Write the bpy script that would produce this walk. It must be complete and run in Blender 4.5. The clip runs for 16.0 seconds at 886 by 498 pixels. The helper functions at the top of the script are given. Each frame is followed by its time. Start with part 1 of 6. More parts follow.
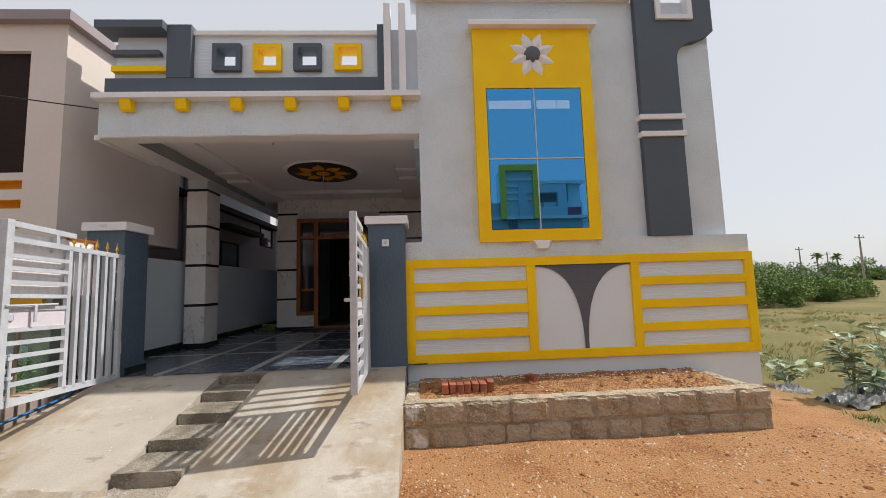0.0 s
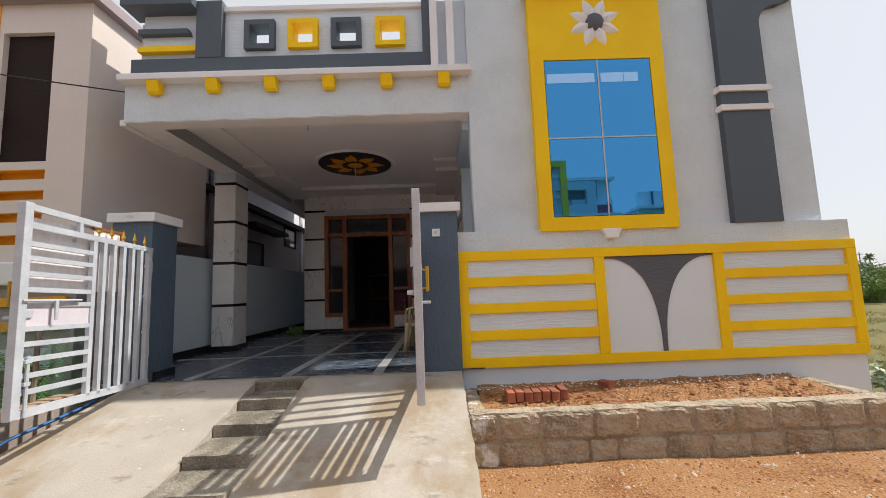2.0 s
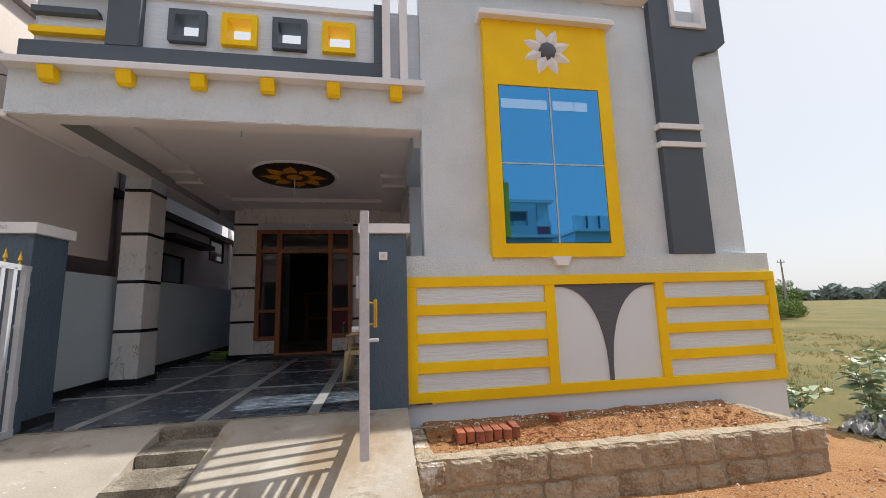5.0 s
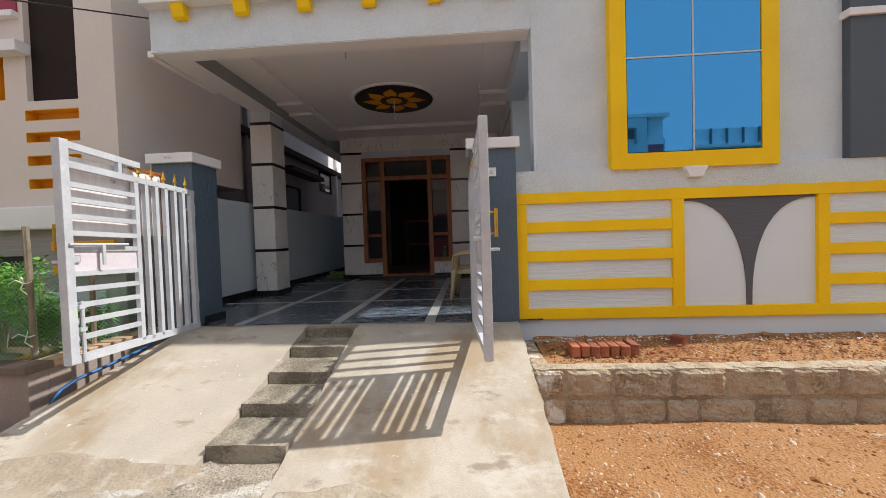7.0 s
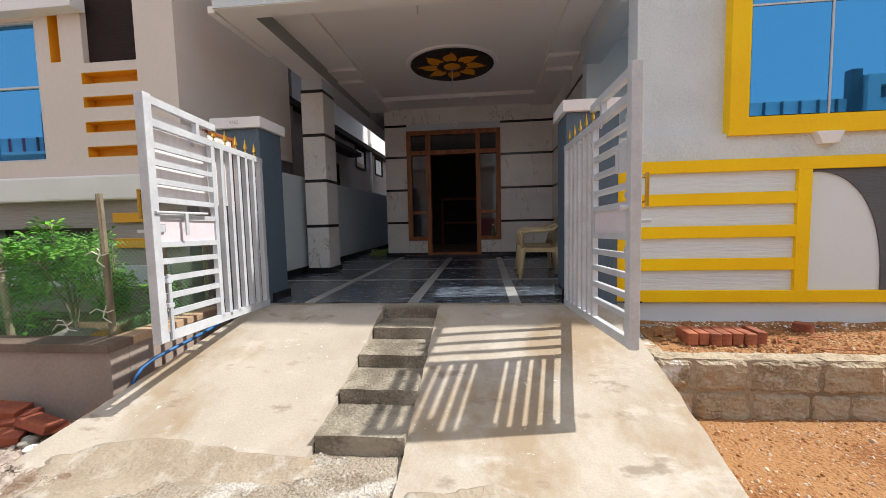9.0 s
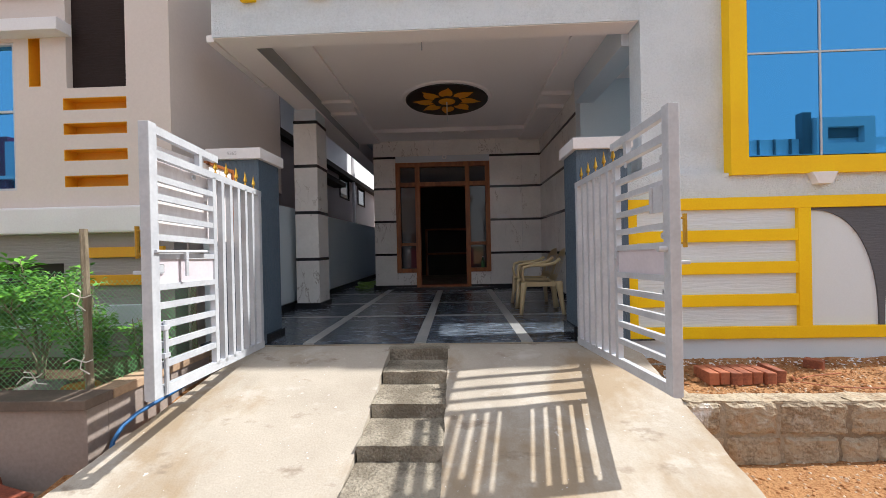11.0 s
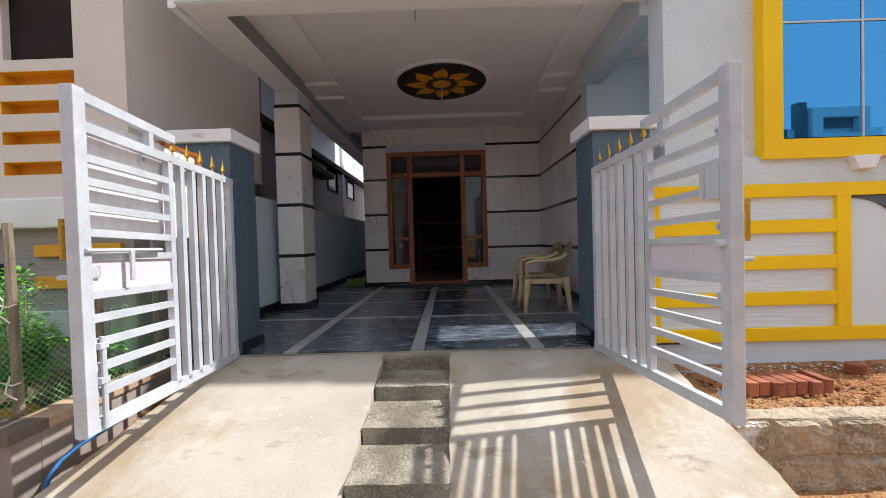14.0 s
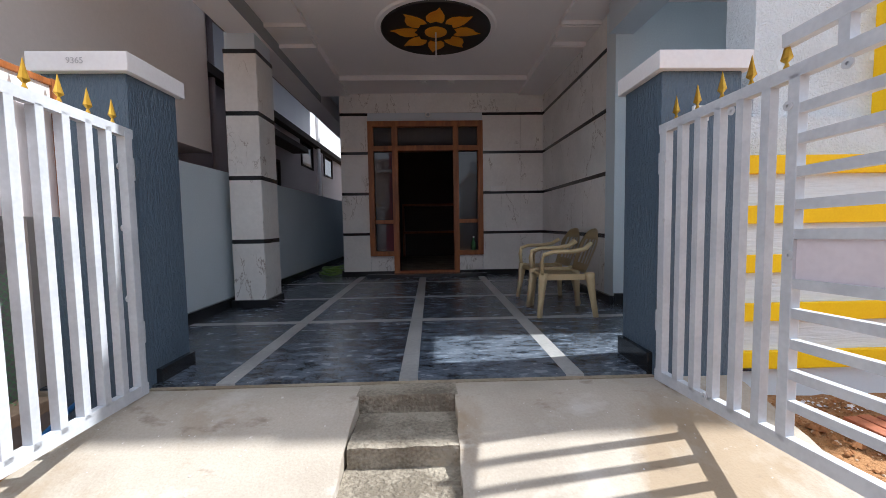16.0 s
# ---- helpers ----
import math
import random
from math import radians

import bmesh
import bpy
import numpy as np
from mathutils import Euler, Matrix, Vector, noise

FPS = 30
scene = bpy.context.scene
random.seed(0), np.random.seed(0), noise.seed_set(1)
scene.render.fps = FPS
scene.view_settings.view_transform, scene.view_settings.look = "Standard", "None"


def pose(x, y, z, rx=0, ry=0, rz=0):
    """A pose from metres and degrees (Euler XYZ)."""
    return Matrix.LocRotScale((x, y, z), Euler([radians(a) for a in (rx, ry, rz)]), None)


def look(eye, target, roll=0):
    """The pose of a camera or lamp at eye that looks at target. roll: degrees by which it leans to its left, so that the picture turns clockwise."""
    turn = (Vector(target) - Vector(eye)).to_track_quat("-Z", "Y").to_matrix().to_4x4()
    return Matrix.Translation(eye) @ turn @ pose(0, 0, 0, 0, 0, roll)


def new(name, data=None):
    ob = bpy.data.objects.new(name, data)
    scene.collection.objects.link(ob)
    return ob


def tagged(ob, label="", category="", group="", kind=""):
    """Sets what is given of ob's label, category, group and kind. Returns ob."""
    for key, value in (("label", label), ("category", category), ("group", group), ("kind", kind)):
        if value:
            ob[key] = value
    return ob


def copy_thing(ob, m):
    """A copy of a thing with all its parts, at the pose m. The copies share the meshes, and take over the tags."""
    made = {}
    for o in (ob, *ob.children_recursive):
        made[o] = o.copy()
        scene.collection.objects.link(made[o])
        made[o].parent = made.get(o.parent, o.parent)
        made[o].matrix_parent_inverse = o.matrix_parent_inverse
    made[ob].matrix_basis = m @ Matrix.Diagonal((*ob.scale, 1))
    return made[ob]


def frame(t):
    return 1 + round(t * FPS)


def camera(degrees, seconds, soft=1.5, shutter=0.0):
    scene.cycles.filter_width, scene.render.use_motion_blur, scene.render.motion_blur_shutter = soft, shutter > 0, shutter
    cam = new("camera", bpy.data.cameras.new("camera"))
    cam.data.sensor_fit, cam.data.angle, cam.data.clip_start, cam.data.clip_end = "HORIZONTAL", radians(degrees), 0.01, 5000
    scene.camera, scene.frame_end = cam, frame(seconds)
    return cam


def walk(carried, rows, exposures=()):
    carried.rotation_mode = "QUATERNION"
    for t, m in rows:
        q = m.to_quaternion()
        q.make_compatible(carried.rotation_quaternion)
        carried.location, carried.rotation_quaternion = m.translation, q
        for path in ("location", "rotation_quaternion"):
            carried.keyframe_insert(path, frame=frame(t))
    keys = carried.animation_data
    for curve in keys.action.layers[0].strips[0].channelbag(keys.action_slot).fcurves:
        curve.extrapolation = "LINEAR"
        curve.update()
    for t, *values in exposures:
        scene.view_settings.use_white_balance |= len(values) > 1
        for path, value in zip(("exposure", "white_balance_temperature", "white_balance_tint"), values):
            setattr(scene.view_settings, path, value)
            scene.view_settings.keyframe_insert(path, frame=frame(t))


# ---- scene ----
cam = camera(97.0, 16.0, soft=0.65)
PATH = [
    (0, (-0.025, 0.082, 1.423), (0.071, 2.071, 1.611), -1.8),
    (0.5, (-0.159, 0.172, 1.375), (-0.141, 2.164, 1.552), -2.2),
    (1, (-0.246, 0.278, 1.32), (-0.28, 2.27, 1.495), -2.4),
    (1.5, (-0.381, 0.479, 1.326), (-0.413, 2.47, 1.511), -2.4),
    (2, (-0.459, 0.593, 1.339), (-0.431, 2.582, 1.551), -2.1),
    (2.5, (-0.596, 0.751, 1.363), (-0.466, 2.729, 1.627), -1.7),
    (3, (-0.628, 0.827, 1.377), (-0.41, 2.79, 1.695), -1.5),
    (3.2, (-0.615, 0.835, 1.387), (-0.367, 2.789, 1.732), -1.5),
    (5.3, (-0.497, 0.845, 1.471), (-0.17, 2.803, 1.711), -1.6),
    (5.5, (-0.486, 0.852, 1.458), (-0.187, 2.82, 1.651), -1.7),
    (6, (-0.493, 0.877, 1.415), (-0.296, 2.866, 1.502), -1.7),
    (6.5, (-0.557, 0.91, 1.375), (-0.534, 2.91, 1.371), -1.7),
    (7, (-0.704, 0.929, 1.344), (-0.835, 2.924, 1.287), -1.8),
    (7.5, (-0.924, 0.922, 1.348), (-1.165, 2.905, 1.257), -1.8),
    (8, (-1.049, 0.967, 1.314), (-1.327, 2.944, 1.198), -1.6),
    (8.5, (-1.224, 1.1, 1.287), (-1.481, 3.078, 1.142), -1.5),
    (8.7, (-1.288, 1.138, 1.291), (-1.525, 3.118, 1.136), -1.4),
    (10.8, (-1.662, 1.292, 1.35), (-1.747, 3.289, 1.319), -1.3),
    (11, (-1.682, 1.286, 1.367), (-1.755, 3.284, 1.357), -1.2),
    (11.5, (-1.666, 1.292, 1.378), (-1.733, 3.29, 1.411), -1.2),
    (12, (-1.66, 1.293, 1.391), (-1.715, 3.291, 1.443), -1.3),
    (12.5, (-1.67, 1.295, 1.398), (-1.718, 3.294, 1.447), -1.5),
    (13, (-1.713, 1.306, 1.391), (-1.758, 3.305, 1.413), -1.5),
    (13.5, (-1.76, 1.46, 1.344), (-1.801, 3.459, 1.332), -1.6),
    (14, (-1.761, 1.681, 1.375), (-1.788, 3.68, 1.333), -1.6),
    (14.5, (-1.804, 1.893, 1.373), (-1.804, 3.892, 1.307), -1.6),
    (15, (-1.875, 2.097, 1.394), (-1.849, 4.095, 1.309), -1.4),
    (15.5, (-1.895, 2.294, 1.379), (-1.85, 4.291, 1.274), -1.2),
    (16, (-1.882, 2.571, 1.389), (-1.822, 4.566, 1.26), -0.9),
]
walk(cam, [(t, look(eye, target, roll)) for t, eye, target, roll in PATH], [(0.0, 1.1, 6350, 9), (3.2, 1.3, 6350, 9), (5.3, 1.26, 6300, 9), (8.7, 1.44, 6400, 9), (10.8, 1.58, 6200, 9), (13.5, 1.58, 6150, 9), (14.5, 1.6, 6050, 9), (16.0, 1.84, 5850, 9)])

# ---- world and light ----
world = bpy.data.worlds.new("sky")
scene.world = world
world.use_nodes = True
wn = world.node_tree.nodes
sky = wn.new("ShaderNodeTexSky")
sky.sky_type, sky.sun_disc = "NISHITA", False
SUN = Vector((0.75, 0.09, 1.0)).normalized()
sky.sun_elevation = math.asin(SUN.z)
sky.sun_rotation = math.atan2(SUN.x, SUN.y)
sky.air_density, sky.dust_density, sky.ozone_density = 1.0, 2.0, 1.2
haze = wn.new("ShaderNodeMix")
haze.data_type = "RGBA"
haze.inputs[0].default_value = 0.92
haze.inputs[7].default_value = (2.24, 2.22, 2.26, 1)  # thin high cloud, even over the whole sky
world.node_tree.links.new(sky.outputs[0], haze.inputs[6])
world.node_tree.links.new(haze.outputs[2], wn["Background"].inputs[0])
wn["Background"].inputs[1].default_value = 0.145
sun = new("sun", bpy.data.lights.new("sun", "SUN"))
sun.data.energy, sun.data.angle, sun.data.color = 2.1, radians(0.8), (1.0, 0.94, 0.85)
sun.matrix_world = look(SUN * 30, (0, 0, 0))

# ---- small tools ----
PLACE = {}


def thing(name, at=(0, 0, 0), label="", category="", group="", kind=""):
    """A thing: an Empty at its base, which parents its parts. Parts are given in world metres."""
    ob = new(name)
    ob.location = at
    ob.empty_display_size = 0.05
    PLACE[ob] = Vector(at)
    return tagged(ob, label, category, group, kind)


def part(name, bm, material, parent=None, label="", smooth=False):
    if parent is not None:
        off = PLACE.get(parent, Vector())
        bmesh.ops.translate(bm, verts=bm.verts, vec=-off)
    bm.normal_update()
    me = bpy.data.meshes.new(name)
    bm.to_mesh(me)
    bm.free()
    me.materials.append(material)
    if smooth:
        me.shade_smooth()
    ob = new(name, me)
    if parent is not None:
        ob.parent = parent
        PLACE[ob] = PLACE.get(parent, Vector())
    if label:
        ob["label"] = label
    return ob


def structure(name, bm, material, label, category="", smooth=False):
    return tagged(part(name, bm, material, None, "", smooth), label, category or name.split("_")[0], kind="structure")


def single(name, bm, material, label, category, group="", smooth=False, kind=""):
    return tagged(part(name, bm, material, None, "", smooth), label, category, group, kind)


def boxes(*rows, bevel=0.0):
    """A bmesh of boxes (x0, x1, y0, y1, z0, z1)."""
    bm = bmesh.new()
    for x0, x1, y0, y1, z0, z1 in rows:
        m = Matrix.LocRotScale(((x0 + x1) / 2, (y0 + y1) / 2, (z0 + z1) / 2), None, (abs(x1 - x0), abs(y1 - y0), abs(z1 - z0)))
        bmesh.ops.create_cube(bm, size=1, matrix=m)
    if bevel:
        bmesh.ops.bevel(bm, geom=bm.edges[:], offset=bevel, segments=2, affect="EDGES", profile=0.6)
    return bm


def extrude(points, y0, y1, bevel=0.0):
    """An outline in x and z, from y0 to y1."""
    bm = bmesh.new()
    a = [bm.verts.new((x, y0, z)) for x, z in points]
    b = [bm.verts.new((x, y1, z)) for x, z in points]
    bm.faces.new(a)
    bm.faces.new(b[::-1])
    n = len(points)
    for i in range(n):
        bm.faces.new((a[i], b[i], b[(i + 1) % n], a[(i + 1) % n])[::-1])
    bmesh.ops.recalc_face_normals(bm, faces=bm.faces)
    if bevel:
        bmesh.ops.bevel(bm, geom=bm.edges[:], offset=bevel, segments=1, affect="EDGES")
    return bm


def lathe(profile, at=(0, 0, 0), n=16):
    """A turned shape: (radius, height) rows."""
    bm = bmesh.new()
    rings = []
    for r, h in profile:
        rings.append([bm.verts.new((at[0] + r * math.cos(6.28318 * i / n), at[1] + r * math.sin(6.28318 * i / n), at[2] + h)) for i in range(n)])
    for p, q in zip(rings, rings[1:]):
        for i in range(n):
            bm.faces.new((p[i], p[(i + 1) % n], q[(i + 1) % n], q[i]))
    bm.faces.new(rings[0][::-1])
    bm.faces.new(rings[-1])
    return bm


def tube(points, r, n=8, bm=None, r1=None):
    """A round bar along points, tapering from r to r1."""
    bm = bm or bmesh.new()
    r1 = r if r1 is None else r1
    pts = [Vector(p) for p in points]
    rings = []
    for i, p in enumerate(pts):
        d = (pts[min(i + 1, len(pts) - 1)] - pts[max(i - 1, 0)]).normalized()
        u = d.cross(Vector((0.31, 0.17, 0.93))).normalized()
        v = d.cross(u)
        rr = r + (r1 - r) * i / max(1, len(pts) - 1)
        rings.append([bm.verts.new(p + rr * (u * math.cos(6.28318 * k / n) + v * math.sin(6.28318 * k / n))) for k in range(n)])
    for p, q in zip(rings, rings[1:]):
        for i in range(n):
            bm.faces.new((p[i], p[(i + 1) % n], q[(i + 1) % n], q[i]))
    bm.faces.new(rings[0][::-1])
    bm.faces.new(rings[-1])
    bmesh.ops.recalc_face_normals(bm, faces=bm.faces)
    return bm


def beam(a, b, w, h, bm=None, up=(0, 0, 1)):
    """A square bar from a to b, w across and h along up."""
    bm = bm or bmesh.new()
    a, b = Vector(a), Vector(b)
    d = (b - a).normalized()
    s = d.cross(Vector(up)).normalized()
    u = s.cross(d)
    m = Matrix((s * w, d * (b - a).length, u * h)).transposed().to_4x4()
    m.translation = (a + b) / 2
    bmesh.ops.create_cube(bm, size=1, matrix=m)
    return bm


def holed(x0, x1, z0, z1, y0, y1, holes):
    """A wall in x and z, y0 to y1 thick, in one piece, with rectangular holes (x0, x1, z0, z1)."""
    xs = sorted({x0, x1, *(h[0] for h in holes), *(h[1] for h in holes)})
    zs = sorted({z0, z1, *(h[2] for h in holes), *(h[3] for h in holes)})
    bm = bmesh.new()
    made = {}

    def at(i, k, y):
        if (i, k, y) not in made:
            made[i, k, y] = bm.verts.new((xs[i], y, zs[k]))
        return made[i, k, y]

    def full(i, k):
        if not (0 <= i < len(xs) - 1 and 0 <= k < len(zs) - 1):
            return False
        cx, cz = (xs[i] + xs[i + 1]) / 2, (zs[k] + zs[k + 1]) / 2
        return not any(h[0] < cx < h[1] and h[2] < cz < h[3] for h in holes)

    for i in range(len(xs) - 1):
        for k in range(len(zs) - 1):
            if not full(i, k):
                continue
            c = [(i, k), (i + 1, k), (i + 1, k + 1), (i, k + 1)]
            bm.faces.new([at(a, b, y0) for a, b in c])
            bm.faces.new([at(a, b, y1) for a, b in c[::-1]])
            for n, (di, dk) in enumerate(((0, -1), (1, 0), (0, 1), (-1, 0))):
                if not full(i + di, k + dk):
                    p, q = c[n], c[(n + 1) % 4]
                    bm.faces.new((at(*p, y0), at(*p, y1), at(*q, y1), at(*q, y0)))
    bmesh.ops.recalc_face_normals(bm, faces=bm.faces)
    return bm


# ---- materials ----
def surf(name, a, b=None, rough=0.7, big=1.2, fine=40.0, bump=0.15, depth=0.004, metal=0.0, mixture=0.5, spread=0.0, stretch=(1, 1, 1), detail=6.0, grain=0.5):
    """A surface of two colours: stains at scale big, grain at scale fine, with relief."""
    m = bpy.data.materials.new(name)
    m.use_nodes = True
    nt = m.node_tree
    N, L = nt.nodes, nt.links.new
    p = N["Principled BSDF"]
    p.inputs["Roughness"].default_value, p.inputs["Metallic"].default_value = rough, metal
    b = b or tuple(0.86 * c for c in a)
    tc, mp = N.new("ShaderNodeTexCoord"), N.new("ShaderNodeMapping")
    mp.inputs["Scale"].default_value = stretch
    L(tc.outputs["Object"], mp.inputs[0])
    n1, n2 = N.new("ShaderNodeTexNoise"), N.new("ShaderNodeTexNoise")
    n1.inputs["Scale"].default_value, n1.inputs["Detail"].default_value = big, detail
    n2.inputs["Scale"].default_value, n2.inputs["Detail"].default_value = fine, 4.0
    L(mp.outputs[0], n1.inputs["Vector"])
    L(mp.outputs[0], n2.inputs["Vector"])
    add = N.new("ShaderNodeMath")
    add.operation = "MULTIPLY_ADD"
    L(n2.outputs["Fac"], add.inputs[0])
    add.inputs[1].default_value = grain
    L(n1.outputs["Fac"], add.inputs[2])
    fac = add.outputs[0]
    if spread:
        oi, ad = N.new("ShaderNodeObjectInfo"), N.new("ShaderNodeMath")
        ad.operation = "MULTIPLY_ADD"
        L(oi.outputs["Random"], ad.inputs[0])
        ad.inputs[1].default_value = spread
        L(fac, ad.inputs[2])
        fac = ad.outputs[0]
    ramp = N.new("ShaderNodeValToRGB")
    mid = 0.5 + grain / 2 + spread / 2
    ramp.color_ramp.elements[0].position = min(0.95, mid - 0.35 * mixture)
    ramp.color_ramp.elements[1].position = min(1.0, mid + 0.35 * mixture)
    ramp.color_ramp.elements[0].color = (*b, 1)
    ramp.color_ramp.elements[1].color = (*a, 1)
    L(fac, ramp.inputs[0])
    L(ramp.outputs[0], p.inputs["Base Color"])
    rm = N.new("ShaderNodeMapRange")
    rm.inputs["To Min"].default_value, rm.inputs["To Max"].default_value = max(0.02, rough - 0.08), min(1, rough + 0.1)
    L(n1.outputs["Fac"], rm.inputs["Value"])
    L(rm.outputs[0], p.inputs["Roughness"])
    if bump:
        bp = N.new("ShaderNodeBump")
        bp.inputs["Strength"].default_value, bp.inputs["Distance"].default_value = bump, depth
        L(n2.outputs["Fac"], bp.inputs["Height"])
        L(bp.outputs[0], p.inputs["Normal"])
    return m


def add_relief(m, kind="curl", scale=14.0, depth=0.012, strength=0.6, stretch=(1, 1, 1), twist=0.4):
    """Coarse trowelled relief laid over a surface's fine grain."""
    nt = m.node_tree
    N, L = nt.nodes, nt.links.new
    p = N["Principled BSDF"]
    tc, mp = N.new("ShaderNodeTexCoord"), N.new("ShaderNodeMapping")
    mp.inputs["Scale"].default_value = stretch
    L(tc.outputs["Object"], mp.inputs[0])
    tx = N.new("ShaderNodeTexNoise")
    tx.inputs["Scale"].default_value, tx.inputs["Detail"].default_value, tx.inputs["Distortion"].default_value = scale, 3.0, 2.2 if kind == "curl" else twist
    L(mp.outputs[0], tx.inputs["Vector"])
    cr = N.new("ShaderNodeValToRGB")
    e = cr.color_ramp.elements
    e[0].position, e[1].position = 0.40, 0.62
    if kind == "curl":
        e[0].color, e[1].color = (1, 1, 1, 1), (1, 1, 1, 1)
        mid = cr.color_ramp.elements.new(0.5)
        mid.color = (0, 0, 0, 1)
    L(tx.outputs["Fac"], cr.inputs[0])
    bp = N.new("ShaderNodeBump")
    bp.inputs["Strength"].default_value, bp.inputs["Distance"].default_value = strength, depth
    L(cr.outputs[0], bp.inputs["Height"])
    if p.inputs["Normal"].is_linked:
        L(p.inputs["Normal"].links[0].from_socket, bp.inputs["Normal"])
    L(bp.outputs[0], p.inputs["Normal"])
    return m


def marble(name, white, vein, scale=1.7, width=0.006, rough=0.18):
    """Polished tile with thin wandering veins; each tile shows another cut."""
    m = surf(name, white, tuple(0.88 * c for c in white), rough, 2.5, 30, 0.0)
    nt = m.node_tree
    N, L = nt.nodes, nt.links.new
    p = N["Principled BSDF"]
    tc, oi, ad = N.new("ShaderNodeTexCoord"), N.new("ShaderNodeObjectInfo"), N.new("ShaderNodeVectorMath")
    sc = N.new("ShaderNodeVectorMath")
    sc.operation = "MULTIPLY_ADD"
    L(oi.outputs["Random"], sc.inputs[0])
    sc.inputs[1].default_value = (7.0, 13.0, 5.0)
    L(tc.outputs["Object"], sc.inputs[2])
    tx = N.new("ShaderNodeTexNoise")
    tx.inputs["Scale"].default_value, tx.inputs["Detail"].default_value, tx.inputs["Roughness"].default_value = scale, 7.0, 0.6
    tx.inputs["Distortion"].default_value = 0.15
    mp = N.new("ShaderNodeMapping")
    mp.inputs["Rotation"].default_value = (0.0, 0.6, 0.0)
    mp.inputs["Scale"].default_value = (1.5, 1.2, 0.6)
    L(sc.outputs[0], mp.inputs[0])
    L(mp.outputs[0], tx.inputs["Vector"])
    sub, ab, mr = N.new("ShaderNodeMath"), N.new("ShaderNodeMath"), N.new("ShaderNodeMapRange")
    sub.operation, ab.operation = "SUBTRACT", "ABSOLUTE"
    sub.inputs[1].default_value = 0.5
    L(tx.outputs["Fac"], sub.inputs[0])
    L(sub.outputs[0], ab.inputs[0])
    L(ab.outputs[0], mr.inputs["Value"])
    mr.inputs["From Max"].default_value = width
    mr.inputs["To Min"].default_value, mr.inputs["To Max"].default_value = 0.9, 0.0
    gate = N.new("ShaderNodeTexNoise")
    gate.inputs["Scale"].default_value = 1.6
    L(sc.outputs[0], gate.inputs["Vector"])
    gr, mul = N.new("ShaderNodeMapRange"), N.new("ShaderNodeMath")
    gr.inputs["From Min"].default_value, gr.inputs["From Max"].default_value = 0.47, 0.54
    L(gate.outputs["Fac"], gr.inputs["Value"])
    mul.operation = "MULTIPLY"
    L(mr.outputs[0], mul.inputs[0])
    L(gr.outputs[0], mul.inputs[1])
    mx = N.new("ShaderNodeMix")
    mx.data_type = "RGBA"
    L(mul.outputs[0], mx.inputs[0])
    L(p.inputs["Base Color"].links[0].from_socket, mx.inputs[6])
    mx.inputs[7].default_value = (*vein, 1)
    L(mx.outputs[2], p.inputs["Base Color"])
    return m


STUCCO = add_relief(surf("grey roughcast paint", (0.74, 0.805, 0.865), (0.635, 0.70, 0.755), 0.8, 2.6, 55, 0.45, 0.005, mixture=1.0, detail=9.0, grain=0.8), "curl", 19, 0.011, 0.6)
COMB = add_relief(surf("grey combed paint", (0.70, 0.77, 0.845), (0.65, 0.72, 0.795), 0.75, 0.9, 70, 0.2, 0.003), "wave", 9, 0.006, 0.4, (0.5, 1, 5))
GREY = surf("plain grey paint", (0.56, 0.63, 0.70), (0.52, 0.585, 0.655), 0.6, 0.8, 90, 0.12, 0.002)
PALE = surf("pale grey paint", (0.71, 0.78, 0.85), (0.67, 0.74, 0.805), 0.6, 1.1, 90, 0.1, 0.002)
BLUISH = surf("pale blue-grey paint", (0.60, 0.68, 0.73), (0.53, 0.61, 0.665), 0.6, 1.0, 60, 0.15, 0.002)
YELLOW = surf("yellow enamel", (0.95, 0.63, 0.006), (0.88, 0.53, 0.005), 0.55, 1.5, 80, 0.12, 0.002)
YELLOW.node_tree.nodes["Principled BSDF"].inputs["Specular IOR Level"].default_value = 0.22
SLATE = surf("slate-grey paint", (0.083, 0.103, 0.13), (0.071, 0.089, 0.113), 0.6, 1.4, 70, 0.15, 0.002)
PIERPAINT = add_relief(surf("slate-grey textured paint", (0.085, 0.125, 0.175), (0.07, 0.105, 0.15), 0.5, 1.4, 70, 0.15, 0.002), "wave", 34, 0.007, 0.6, (1.8, 1.8, 0.5), 1.0)
CHARCOAL = add_relief(surf("charcoal paint", (0.105, 0.11, 0.135), (0.088, 0.093, 0.115), 0.55, 1.4, 70, 0.15, 0.002), "wave", 20, 0.004, 0.4, (0.6, 1, 5))
WHITE = surf("white paint", (0.80, 0.79, 0.81), (0.74, 0.72, 0.74), 0.55, 1.6, 60, 0.15, 0.002)
CEIL = surf("ceiling white", (0.88, 0.85, 0.86), (0.84, 0.81, 0.82), 0.7, 0.8, 60, 0.1, 0.002)
LILAC = surf("lilac-white sheet paint", (0.70, 0.65, 0.71), (0.62, 0.57, 0.63), 0.42, 3, 40, 0.12, 0.002)
STEEL = surf("white painted steel", (0.565, 0.59, 0.64), (0.46, 0.485, 0.535), 0.38, 6, 50, 0.12, 0.002)
GOLD = surf("gold paint", (0.62, 0.38, 0.05), (0.5, 0.28, 0.03), 0.3, 8, 60, 0.1, 0.001, metal=0.6)
WOOD = surf("brown teak", (0.36, 0.125, 0.035), (0.19, 0.058, 0.014), 0.45, 3, 30, 0.2, 0.002, stretch=(6, 6, 0.7))
TILE = marble("white marble tile", (0.80, 0.79, 0.77), (0.24, 0.20, 0.17))
